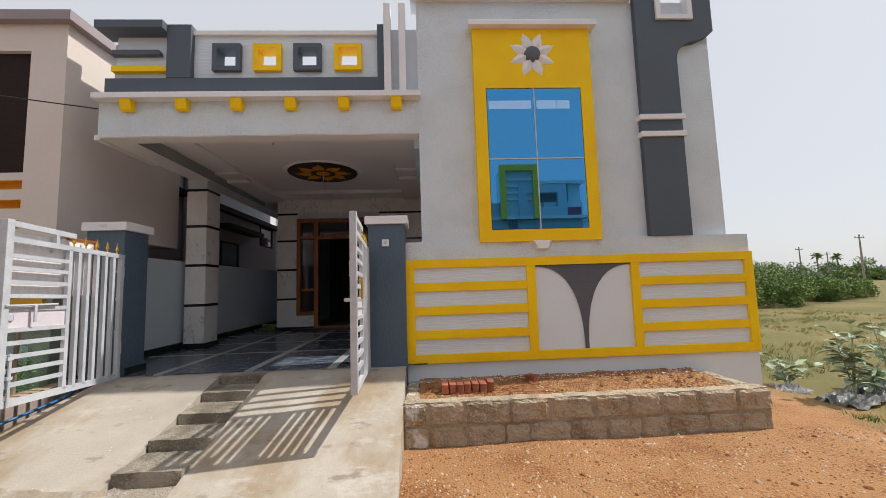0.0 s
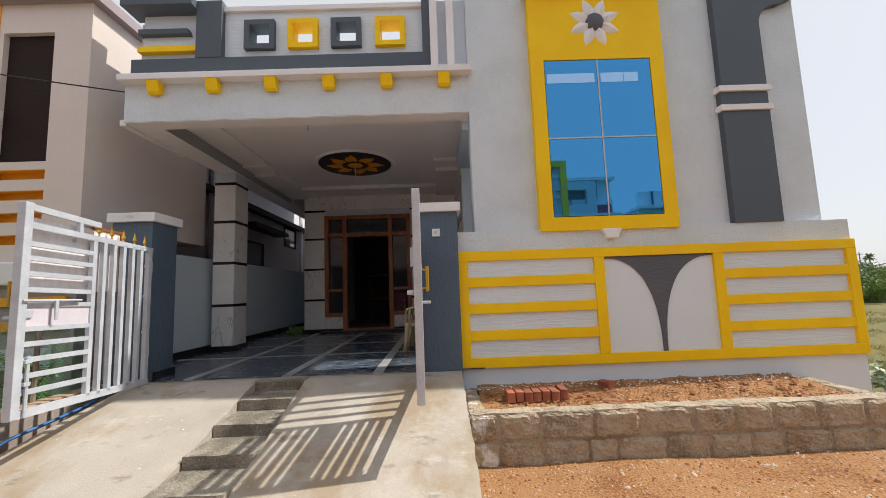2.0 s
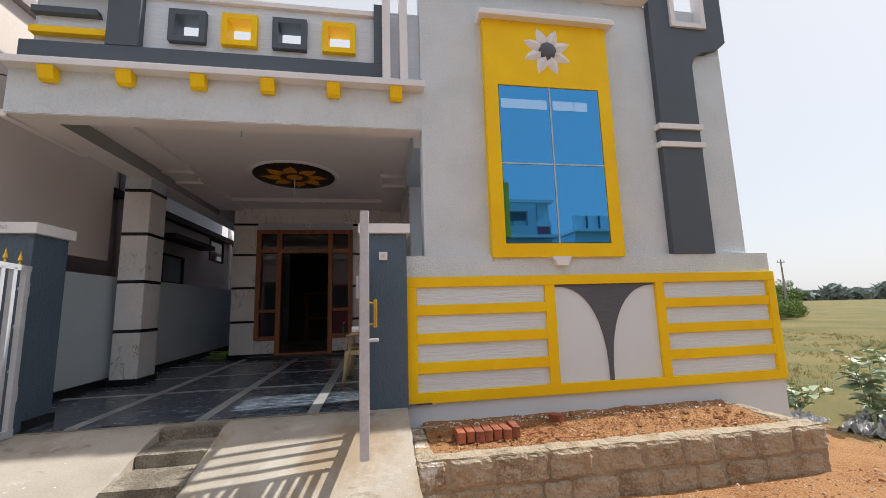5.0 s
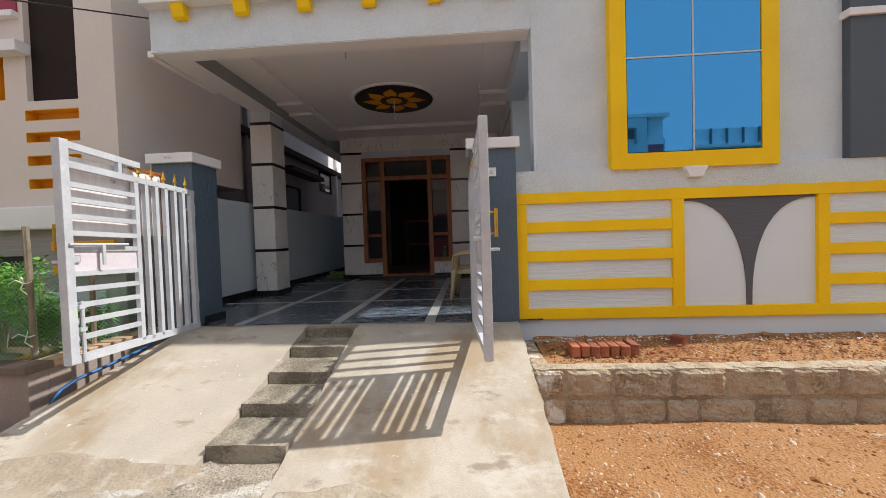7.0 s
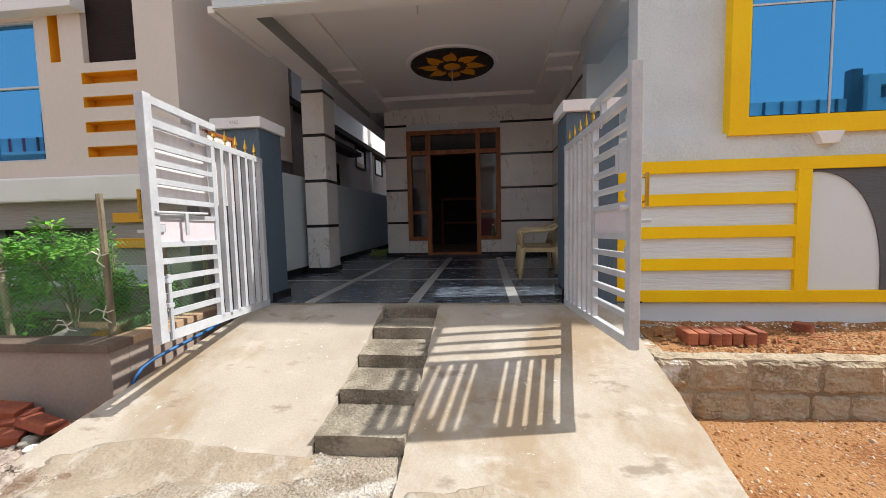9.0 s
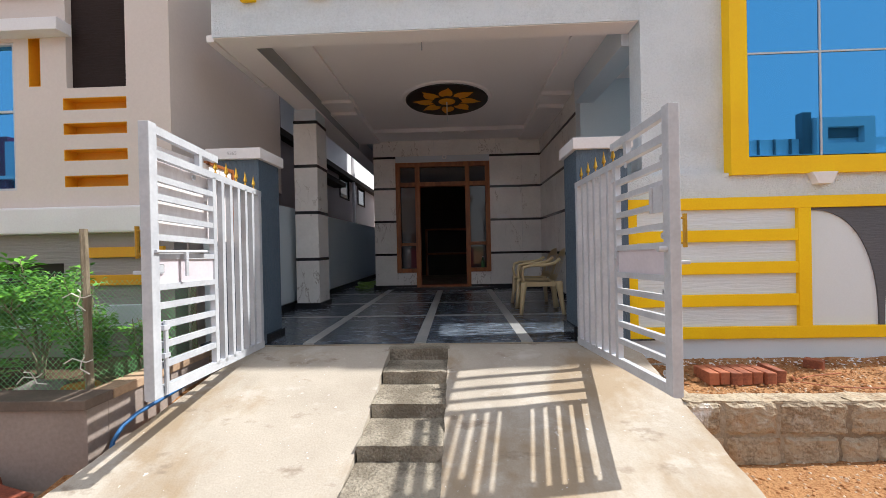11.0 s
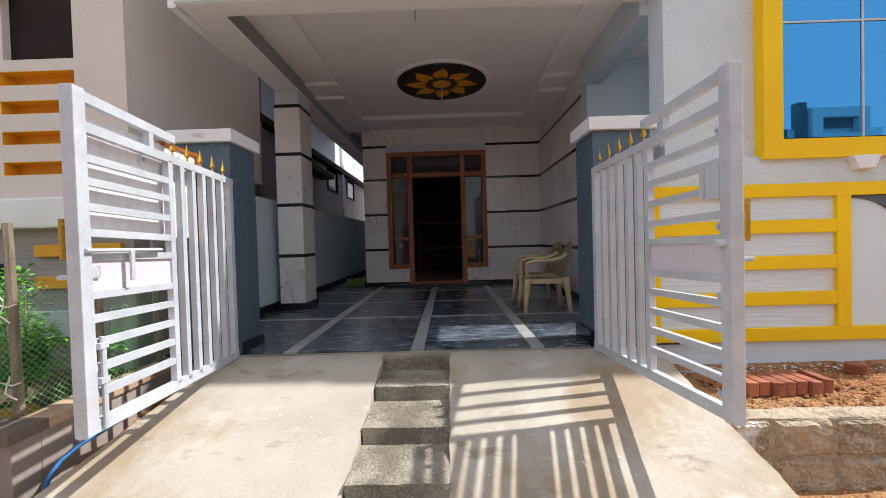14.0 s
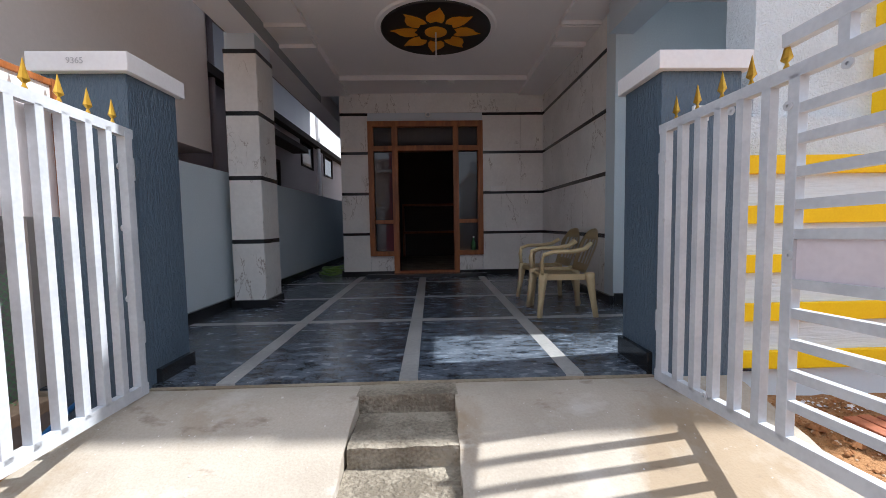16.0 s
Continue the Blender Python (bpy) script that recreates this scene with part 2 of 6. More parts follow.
BLACKBAND = surf("black granite strip", (0.02, 0.021, 0.024), (0.012, 0.013, 0.015), 0.2, 5, 120, 0.0)
SLAB = add_relief(surf("dusty dark stone", (0.135, 0.165, 0.21), (0.010, 0.015, 0.024), 0.24, 12.0, 70, 0.25, 0.003, mixture=0.5, spread=0.1, stretch=(0.7, 1.5, 1), detail=12.0, grain=0.6), "wave", 9, 0.002, 0.25)
STRIP = surf("light stone strip", (0.40, 0.40, 0.395), (0.26, 0.265, 0.27), 0.45, 3, 40, 0.2, 0.002)
def stained(m, layers):
    """Stains with ragged shapes over a surface: (colour, scale, from, to, strength, stretch) rows."""
    nt = m.node_tree
    N, L = nt.nodes, nt.links.new
    p = N["Principled BSDF"]
    for k, (colour, scale, lo, hi, amount, stretch) in enumerate(layers):
        tc, mp, tx, mr, mx = (N.new("ShaderNode" + n) for n in ("TexCoord", "Mapping", "TexNoise", "MapRange", "Mix"))
        mp.inputs["Scale"].default_value, mp.inputs["Location"].default_value = stretch, (3.7 * k, 1.9 * k, 5.3 * k)
        L(tc.outputs["Object"], mp.inputs[0])
        tx.inputs["Scale"].default_value, tx.inputs["Detail"].default_value, tx.inputs["Roughness"].default_value = scale, 10.0, 0.62
        L(mp.outputs[0], tx.inputs["Vector"])
        mr.inputs["From Min"].default_value, mr.inputs["From Max"].default_value, mr.inputs["To Max"].default_value = lo, hi, amount
        L(tx.outputs["Fac"], mr.inputs["Value"])
        mx.data_type = "RGBA"
        L(mr.outputs[0], mx.inputs[0])
        L(p.inputs["Base Color"].links[0].from_socket, mx.inputs[6])
        mx.inputs[7].default_value = (*colour, 1)
        L(mx.outputs[2], p.inputs["Base Color"])
    return m


CONCRETE = stained(add_relief(surf("cement screed", (0.49, 0.44, 0.375), (0.37, 0.325, 0.27), 0.88, 2.4, 90, 0.5, 0.004, mixture=0.7, detail=12.0, grain=0.5), "wave", 4, 0.004, 0.3),
                   [((0.31, 0.225, 0.135), 1.7, 0.50, 0.64, 0.75, (1, 0.7, 1)), ((0.56, 0.53, 0.49), 2.6, 0.56, 0.70, 0.75, (1, 1.6, 1)), ((0.22, 0.17, 0.125), 4.5, 0.60, 0.68, 0.7, (0.7, 1.4, 1)), ((0.66, 0.63, 0.60), 16.0, 0.68, 0.72, 0.8, (1, 1, 1))])
STEPCON = add_relief(surf("weathered step concrete", (0.36, 0.32, 0.255), (0.17, 0.145, 0.11), 0.9, 4, 60, 0.6, 0.008, mixture=0.35), "wave", 45, 0.01, 0.6)
BLOCK = stained(add_relief(surf("cement block", (0.43, 0.36, 0.265), (0.25, 0.195, 0.135), 0.92, 5, 55, 0.7, 0.008, mixture=0.7, spread=0.2, grain=0.8), "wave", 30, 0.012, 0.6),
                [((0.36, 0.20, 0.085), 3.2, 0.54, 0.68, 0.6, (1, 1, 1)), ((0.14, 0.10, 0.07), 9.0, 0.58, 0.70, 0.7, (1, 1, 1)), ((0.55, 0.50, 0.43), 7.0, 0.60, 0.70, 0.6, (1, 1, 1))])
LIMED = stained(BLOCK.copy(), [((0.72, 0.70, 0.68), 6.0, 0.50, 0.58, 0.9, (1, 1, 0.7))])
LIMED.name = "cement block smeared with lime"
MORTAR = add_relief(surf("crumbling mortar", (0.40, 0.34, 0.26), (0.23, 0.18, 0.125), 0.95, 4, 50, 0.6, 0.006), "wave", 18, 0.012, 0.6)
BRICK = surf("red clay brick", (0.44, 0.15, 0.075), (0.22, 0.07, 0.04), 0.85, 7, 60, 0.5, 0.004, spread=0.25)
SOIL = add_relief(surf("orange soil", (0.39, 0.20, 0.082), (0.225, 0.08, 0.019), 0.95, 1.9, 55, 0.9, 0.025, mixture=0.75, detail=12.0, grain=1.0), "wave", 60, 0.006, 0.5)
BEIGE = surf("warm grey paint", (0.69, 0.61, 0.565), (0.635, 0.56, 0.515), 0.65, 0.6, 50, 0.15, 0.002)
MAUVE = surf("mauve paint", (0.32, 0.27, 0.28), (0.28, 0.235, 0.245), 0.65, 0.6, 50, 0.15, 0.002)
BROWNP = add_relief(surf("dark brown paint", (0.030, 0.019, 0.017), (0.022, 0.014, 0.013), 0.8, 1.2, 50, 0.15, 0.002), "wave", 18, 0.004, 0.4, (0.6, 1, 4))
BROWNP.node_tree.nodes["Principled BSDF"].inputs["Specular IOR Level"].default_value = 0.2
GOLDY = surf("amber paint", (0.80, 0.40, 0.015), (0.72, 0.34, 0.012), 0.55, 1.5, 60, 0.1, 0.002)
CRIMSON = surf("crimson paint", (0.32, 0.02, 0.06), (0.27, 0.016, 0.05), 0.55, 1.5, 60, 0.1, 0.002)
PLASTIC = surf("cream plastic", (0.54, 0.43, 0.25), (0.46, 0.36, 0.20), 0.38, 3, 80, 0.05, 0.001)
BLACKP = surf("black paint", (0.016, 0.014, 0.014), None, 0.45, 3, 80, 0.05, 0.001)
# colour set dark to stand in for the shade inside the room
DARKIN = surf("room paint darkened for shade", (0.06, 0.05, 0.044), (0.042, 0.035, 0.03), 0.7, 1, 40, 0.1, 0.002)
BARK = surf("grey weathered wood", (0.30, 0.25, 0.18), (0.16, 0.13, 0.09), 0.9, 8, 60, 0.6, 0.006, stretch=(4, 4, 0.6))
LEAF = surf("green leaf", (0.20, 0.47, 0.05), (0.05, 0.18, 0.02), 0.5, 5, 30, 0.1, 0.002)
LEAF2 = surf("grey-green leaf", (0.44, 0.50, 0.36), (0.17, 0.24, 0.10), 0.38, 5, 30, 0.1, 0.002)
SCRUB = surf("scrub leaf", (0.19, 0.27, 0.06), (0.08, 0.15, 0.03), 0.6, 0.6, 10, 0.1, 0.002)
NET = surf("green plastic net", (0.24, 0.62, 0.27), (0.17, 0.50, 0.20), 0.5, 5, 40, 0.05, 0.001)
ROPE = surf("white cord", (0.75, 0.73, 0.66), None, 0.8, 20, 90, 0.1, 0.001)
PIPE = surf("blue plastic pipe", (0.04, 0.17, 0.42), (0.03, 0.13, 0.33), 0.4, 6, 60, 0.1, 0.001)
HOSE = surf("green hose", (0.22, 0.36, 0.07), (0.15, 0.27, 0.05), 0.4, 6, 60, 0.1, 0.001)
SHEET = surf("crumpled grey plastic", (0.55, 0.54, 0.53), (0.25, 0.25, 0.26), 0.35, 5, 30, 0.4, 0.01, mixture=0.9)
CABLE = surf("black cable", (0.015, 0.015, 0.016), None, 0.5, 5, 40, 0.0)
STONE = surf("grey stone", (0.34, 0.32, 0.29), (0.20, 0.19, 0.17), 0.9, 6, 40, 0.5, 0.01, spread=0.3)
PLATE = surf("white switch plastic", (0.82, 0.82, 0.82), None, 0.35, 5, 50, 0.0)


def glass(name, colour, rough=0.03, metal=0.0, alpha=1.0):
    m = bpy.data.materials.new(name)
    m.use_nodes = True
    p = m.node_tree.nodes["Principled BSDF"]
    p.inputs["Base Color"].default_value = (*colour, 1)
    p.inputs["Roughness"].default_value = rough
    p.inputs["Metallic"].default_value = metal
    if alpha < 1:
        p.inputs["Transmission Weight"].default_value = 1.0
        p.inputs["IOR"].default_value = 1.45
    return m


MIRROR = glass("blue reflective glass", (0.06, 0.275, 0.56), 0.015, 0.9)
DARKGLASS = glass("tinted glass", (0.03, 0.03, 0.035), 0.03)


# ---- ground ----
def ground_material():
    m = SOIL.copy()
    m.name = "ground of soil, gravel and dry grass"
    nt = m.node_tree
    N, L = nt.nodes, nt.links.new
    p = N["Principled BSDF"]
    tc, sep = N.new("ShaderNodeTexCoord"), N.new("ShaderNodeSeparateXYZ")
    L(tc.outputs["Object"], sep.inputs[0])
    ns = N.new("ShaderNodeTexNoise")
    ns.inputs["Scale"].default_value, ns.inputs["Detail"].default_value = 1.3, 6
    L(tc.outputs["Object"], ns.inputs["Vector"])
    # grass over the open field beyond the house's end
    ma = N.new("ShaderNodeMath")
    ma.operation = "MULTIPLY_ADD"
    L(ns.outputs["Fac"], ma.inputs[0])
    ma.inputs[1].default_value = 1.6
    L(sep.outputs["X"], ma.inputs[2])
    mr = N.new("ShaderNodeMapRange")
    mr.inputs["From Min"].default_value, mr.inputs["From Max"].default_value = 5.2, 5.8
    L(ma.outputs[0], mr.inputs["Value"])
    gn = N.new("ShaderNodeTexNoise")
    gn.inputs["Scale"].default_value, gn.inputs["Detail"].default_value = 0.35, 8
    L(tc.outputs["Object"], gn.inputs["Vector"])
    gr = N.new("ShaderNodeValToRGB")
    gr.color_ramp.elements[0].position, gr.color_ramp.elements[1].position = 0.35, 0.65
    gr.color_ramp.elements[0].color, gr.color_ramp.elements[1].color = (0.115, 0.115, 0.03, 1), (0.21, 0.165, 0.055, 1)
    L(gn.outputs["Fac"], gr.inputs[0])
    m1 = N.new("ShaderNodeMix")
    m1.data_type = "RGBA"
    L(mr.outputs[0], m1.inputs[0])
    L(p.inputs["Base Color"].links[0].from_socket, m1.inputs[6])
    L(gr.outputs[0], m1.inputs[7])
    # pale rubble round the foot of the drive
    mb = N.new("ShaderNodeMath")
    mb.operation = "MULTIPLY_ADD"
    L(ns.outputs["Fac"], mb.inputs[0])
    mb.inputs[1].default_value = 1.6
    L(sep.outputs["X"], mb.inputs[2])
    mr2 = N.new("ShaderNodeMapRange")
    mr2.inputs["From Min"].default_value, mr2.inputs["From Max"].default_value = -0.75, -1.1
    L(mb.outputs[0], mr2.inputs["Value"])
    vo = N.new("ShaderNodeTexNoise")
    vo.inputs["Scale"].default_value, vo.inputs["Detail"].default_value = 9, 10
    L(tc.outputs["Object"], vo.inputs["Vector"])
    vr = N.new("ShaderNodeValToRGB")
    vr.color_ramp.elements[0].position, vr.color_ramp.elements[1].position = 0.35, 0.65
    vr.color_ramp.elements[0].color, vr.color_ramp.elements[1].color = (0.21, 0.135, 0.085, 1), (0.44, 0.37, 0.30, 1)
    L(vo.outputs["Fac"], vr.inputs[0])
    m2 = N.new("ShaderNodeMix")
    m2.data_type = "RGBA"
    L(mr2.outputs[0], m2.inputs[0])
    L(m1.outputs[2], m2.inputs[6])
    L(vr.outputs[0], m2.inputs[7])
    L(m2.outputs[2], p.inputs["Base Color"])
    return m


def ground_height(x, y):
    near = max(0.0, 1 - max(abs(x) / 14, abs(y) / 14))
    h = 0.035 * noise.noise((x * 0.9, y * 0.9, 0.3)) * near + 0.012 * noise.noise((x * 5, y * 5, 2.0)) * near
    h -= 0.12 * min(1.0, max(0.0, (x - 3.6) / 1.6))
    foot = max(0.0, 1 - max((y - 3.1) / 0.3, (2.95 - y) / 0.75, 0.0)) * max(0.0, min(1.0, (-1.75 - x) / 0.15)) * max(0.0, min(1.0, (x + 4.1) / 0.4))
    h += foot * (0.085 + 0.03 * noise.noise((x * 6, y * 6, 5.0)) + 0.02 * noise.noise((x * 17, y * 17, 5.0)))
    return h - 0.03


def ground_sheet():
    core = np.arange(-7.0, 9.01, 0.14)
    out = np.array([10, 12, 15, 20, 27, 36, 50, 80, 140, 260, 500, 1000, 2000.0])
    xs = np.concatenate([-out[::-1], core, out])
    ys = np.concatenate([-out[::-1], np.arange(-6.0, 6.01, 0.14), np.array([7.0, 8.0]), out])
    bm = bmesh.new()
    grid = [[bm.verts.new((x, y, ground_height(x, y))) for x in xs] for y in ys]
    for r0, r1 in zip(grid, grid[1:]):
        for i in range(len(xs) - 1):
            bm.faces.new((r0[i], r0[i + 1], r1[i + 1], r1[i]))
    return bm


structure("ground", ground_sheet(), ground_material(), "orange soil ground with dry grass field beyond", "ground", True)

# ---- house shell ----
FLOOR = 0.55
structure("floor", boxes((-4.0, -0.26, 4.63, 16.0, 0.0, FLOOR - 0.012), (-0.26, 3.54, 5.01, 16.0, 0.0, FLOOR - 0.012)), MORTAR, "cement bed under the porch floor slabs", "floor")
structure("wall_front", holed(-0.05, 3.75, 1.95, 5.05, 4.78, 5.0, [(0.79, 1.98, 2.07, 3.84)]), STUCCO, "grey roughcast front wall with tall window opening", "wall")
structure("wall_front_base", boxes((-0.25, 3.97, 4.72, 5.0, -0.1, 1.735)), PALE, "pale grey low front wall under the window", "wall")
structure("wall_front_ledge", boxes((-0.25, 3.97, 4.72, 5.0, 1.735, 1.95)), STUCCO, "grey roughcast ledge over the low front wall", "wall")
structure("wall_passage", boxes((-0.05, 3.75, 6.45, 6.65, 0.4, 5.05)), BLUISH, "pale blue-grey wall beside the porch", "wall")
structure("wall_east", boxes((3.55, 3.75, 5.0, 16.0, 0.0, 3.8)), GREY, "grey end wall of the house", "wall")
structure("wall_porch_side", boxes((-0.04, 0.15, 6.65, 8.95, 0.4, 3.6)), GREY, "porch side wall behind marble tiles", "wall")
structure("wall_porch_back", holed(-3.3, 0.15, 0.4, 3.6, 8.965, 9.15, [(-2.86, -1.03, 0.88, 3.02), (-2.48, -1.42, 0.4, 0.88)]), GREY, "porch back wall behind marble tiles", "wall")
structure("wall_west", boxes((-3.3, -3.12, 9.15, 16.0, 0.4, 3.6)), GREY, "grey side wall of the house", "wall")
# added end wall that stops light entering the far passage
structure("wall_passage_end", boxes((-4.0, -3.3, 14.0, 14.15, 0.4, 3.3)), MAUVE, "wall added to keep light out of the side passage", "wall")
# these walls carry the room's shade in their colour
structure("wall_room", boxes((-3.1, 3.5, 13.0, 13.2, 0.4, 3.6), (0.15, 0.3, 9.15, 13.0, 0.4, 3.6)), DARKIN, "room walls behind the front door, darkened for shade", "wall")
structure("ceiling_porch", boxes((-3.62, 0.0, 5.0, 8.95, 3.52, 3.6), (-3.62, -3.15, 5.0, 6.83, 3.485, 3.52), (-0.47, 0.0, 5.0, 6.83, 3.485, 3.52),
                                 (-3.62, -3.13, 6.83, 7.24, 3.455, 3.52), (-0.46, 0.0, 6.83, 7.24, 3.455, 3.52),
                                 (-3.62, -3.15, 7.24, 8.95, 3.42, 3.52), (-0.45, 0.0, 7.24, 8.95, 3.42, 3.52), (-3.15, -0.45, 8.365, 8.95, 3.46, 3.52)), CEIL, "white porch ceiling with stepped plaster border", "ceiling")
structure("ceiling_passage", boxes((0.0, 3.7, 5.71, 6.45, 3.5, 3.6)), CEIL, "white slab over the side passage", "ceiling")
structure("ceiling_room", boxes((-3.12, 0.15, 9.15, 13.0, 3.45, 3.55)), DARKIN, "ceiling of the room behind the door, darkened for shade", "ceiling")
structure("roof_slab", boxes((-3.86, 0.0, 4.85, 16.0, 3.605, 3.82), (0.0, 3.75, 6.45, 16.0, 3.605, 3.82)), GREY, "grey concrete roof slab", "roof")
# inner beam face in a darker grey than the rest of the beam
BEAMGREY = surf("mid grey beam face", (0.33, 0.35, 0.37), (0.29, 0.31, 0.33), 0.65, 1.0, 60, 0.12, 0.002)
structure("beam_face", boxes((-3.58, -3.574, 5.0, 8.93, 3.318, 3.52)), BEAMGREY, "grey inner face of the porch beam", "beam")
structure("beam_soffit", boxes((-3.87, -0.06, 4.80, 5.0, 3.313, 3.3195)), CEIL, "white underside of the front beam", "beam")
# unseen side parapet, added so that the neighbour's side wall lies in shade
structure("parapet_side", boxes((-3.88, -3.76, 5.0, 16.0, 3.82, 4.62)), GREY, "plain grey parapet along the roof's edge, added unseen for shade", "parapet")
structure("moulding", boxes((-3.16, -0.47, 8.34, 8.364, 3.445, 3.517), bevel=0.004), WHITE, "white moulding on the ceiling border", "moulding")
for mx0, mx1, leg, my, mz in ((-3.62, -3.12, -3.135, 6.83, 3.445), (-3.62, -3.14, -3.155, 7.24, 3.412), (-0.50, -0.06, -0.50, 6.77, 3.445), (-0.47, -0.06, -0.47, 7.19, 3.412)):
    structure("moulding", boxes((mx0, mx1, my - 0.014, my, mz, mz + 0.045), (leg, leg + 0.015, my - 0.22, my - 0.014, mz, mz + 0.045)), WHITE, "white corner moulding on the ceiling border", "moulding")
structure("porch_beam_front", boxes((-3.88, -0.05, 4.79, 5.0, 3.32, 3.75)), STUCCO, "grey front beam over the porch", "beam")
structure("porch_beam_left", boxes((-3.88, -3.58, 5.0, 16.0, 3.315, 3.6)), CEIL, "white beam along the porch's open side", "beam")
structure("porch_beam_right", boxes((-0.12, 0.12, 5.0, 6.45, 3.2, 3.6)), GREY, "grey beam at the porch's passage side", "beam")
structure("canopy_side_ledge", boxes((-3.955, -3.883, 4.83, 5.86, 3.30, 3.365), bevel=0.004), CEIL, "white plaster ledge along the canopy side", "ledge")
structure("wall_compound", boxes((-4.14, -4.0, 5.0, 16.0, 0.0, 1.96)), BLUISH, "pale blue-grey compound wall beside the porch", "wall")


# low front wall: yellow bars, combed strips and the curved centre panel
panel = thing("wall_relief", (1.86, 4.72, 0.53), "yellow barred relief panel with charcoal funnel shape", "wall panel")
Z0, Z1 = 0.54, 1.735
for x0, x1 in ((-0.15, 1.18), (2.55, 3.87)):
    for k in range(4):
        z = Z0 + 0.1 + k * 0.274
        part("strip", boxes((x0, x1, 4.712, 4.73, z, z + 0.174)), COMB, panel, "combed grey strip")
    for k in range(3):
        z = Z0 + 0.274 * (k + 1)
        part("bar", boxes((x0, x1, 4.682, 4.73, z, z + 0.1), bevel=0.004), YELLOW, panel, "yellow bar")
for x0, x1 in ((-0.25, -0.15), (1.18, 1.285), (2.45, 2.55), (3.87, 3.975)):
    part("upright", boxes((x0, x1, 4.679, 4.73, Z0 + 0.1, Z1 - 0.1), bevel=0.004), YELLOW, panel, "yellow upright")
part("top_rail", boxes((-0.25, 3.975, 4.679, 4.73, Z1 - 0.1, Z1), bevel=0.004), YELLOW, panel, "yellow top rail")
part("bottom_rail", boxes((-0.25, 3.975, 4.679, 4.73, Z0, Z0 + 0.1), bevel=0.004), YELLOW, panel, "yellow bottom rail")
part("centre_field", boxes((1.285, 2.45, 4.714, 4.73, Z0 + 0.1, Z1 - 0.1)), PALE, panel, "smooth pale grey field")
CX, CW, CH = 1.867, 0.56, 0.975
arc = [(CX - 0.022 - CW + CW * math.sin(a * math.pi / 40) ** 0.83, Z0 + 0.1 + CH * max(0.0, math.cos(a * math.pi / 40)) ** 0.83) for a in range(21)]
part("funnel", extrude(arc + [(2 * CX - x, z) for x, z in arc[::-1]] + [(CX + CW, Z1 - 0.101), (CX - CW, Z1 - 0.101)], 4.700, 4.713), CHARCOAL, panel, "charcoal funnel shape")

# tall window with yellow surround
win = thing("window_1", (1.385, 4.75, 1.93), "tall blue reflective window in a yellow surround", "window", kind="structure")
part("surround", holed(0.645, 2.13, 1.925, 4.62, 4.685, 4.79, [(0.79, 1.98, 2.07, 3.84)]), YELLOW, win, "yellow projecting surround")
part("hood", boxes((0.59, 2.2, 4.60, 4.8, 4.62, 4.685), bevel=0.006), WHITE, win, "white hood slab")
for i in range(2):
    for k in range(2):
        x0, z0 = 0.79 + 0.595 * i, 2.07 + 0.87 * k
        part("pane", boxes((x0 + 0.008, x0 + 0.587, 4.694, 4.70, z0 + 0.008, z0 + (0.862 if k == 0 else 0.892))), MIRROR, win, "blue reflective pane")
# pale bands laid on the upper panes stand in for a reflection
GLINT = glass("pale painted reflection", (0.34, 0.52, 0.74), 0.05, 0.9)
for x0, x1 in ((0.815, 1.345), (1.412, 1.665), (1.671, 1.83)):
    part("film_strip", boxes((x0, x1, 4.691, 4.6935, 3.57, 3.68)), GLINT, win, "pale band standing in for a reflection on the glass")
part("mullion", boxes((1.378, 1.392, 4.686, 4.71, 2.07, 3.84), (0.79, 1.378, 4.686, 4.71, 2.933, 2.947), (1.392, 1.98, 4.686, 4.71, 2.933, 2.947)), STEEL, win, "aluminium glazing bars")
part("backing", boxes((0.78, 1.99, 4.90, 4.93, 2.05, 3.86)), BLACKP, win)
part("bracket", extrude([(1.28, 1.93), (1.50, 1.93), (1.47, 1.88), (1.45, 1.83), (1.33, 1.83), (1.31, 1.88)], 4.66, 4.78, 0.004), WHITE, win, "white moulded bracket")

# flower over the window
flower = thing("flower_relief", (1.39, 4.685, 4.02), "white plaster flower with a dark centre", "ornament")
for k in range(8):
    a = k * math.pi / 4 + 0.36
    bm = bmesh.new()
    pts = [(0.085, -0.036), (0.15, -0.066), (0.225, -0.046), (0.30, 0.006), (0.225, 0.05), (0.15, 0.066), (0.085, 0.036)]
    ring = [bm.verts.new((1.39 + r * math.cos(a) - s * math.sin(a), 4.684, 4.275 + r * math.sin(a) + s * math.cos(a))) for r, s in pts]
    ridge = [bm.verts.new((1.39 + r * math.cos(a), 4.652 if r < 0.2 else 4.664, 4.275 + r * math.sin(a))) for r in (0.085, 0.16, 0.235)]
    for quad in ((ring[0], ring[1], ridge[1], ridge[0]), (ring[1], ring[2], ridge[2], ridge[1]), (ring[2], ring[3], ridge[2]), (ring[3], ring[4], ridge[2]), (ring[4], ring[5], ridge[1], ridge[2]), (ring[5], ring[6], ridge[0], ridge[1])):
        bm.faces.new(quad)
    bm.faces.new(ring[::-1])
    bmesh.ops.recalc_face_normals(bm, faces=bm.faces)
    part("petal", bm, WHITE, flower)
dome = lathe([(0.105, 0), (0.10, 0.022), (0.08, 0.04), (0.045, 0.05), (0.01, 0.053)], n=24)
bmesh.ops.rotate(dome, verts=dome.verts, cent=(0, 0, 0), matrix=Matrix.Rotation(math.pi / 2, 3, "X"))
bmesh.ops.translate(dome, verts=dome.verts, vec=(1.39, 4.683, 4.275))
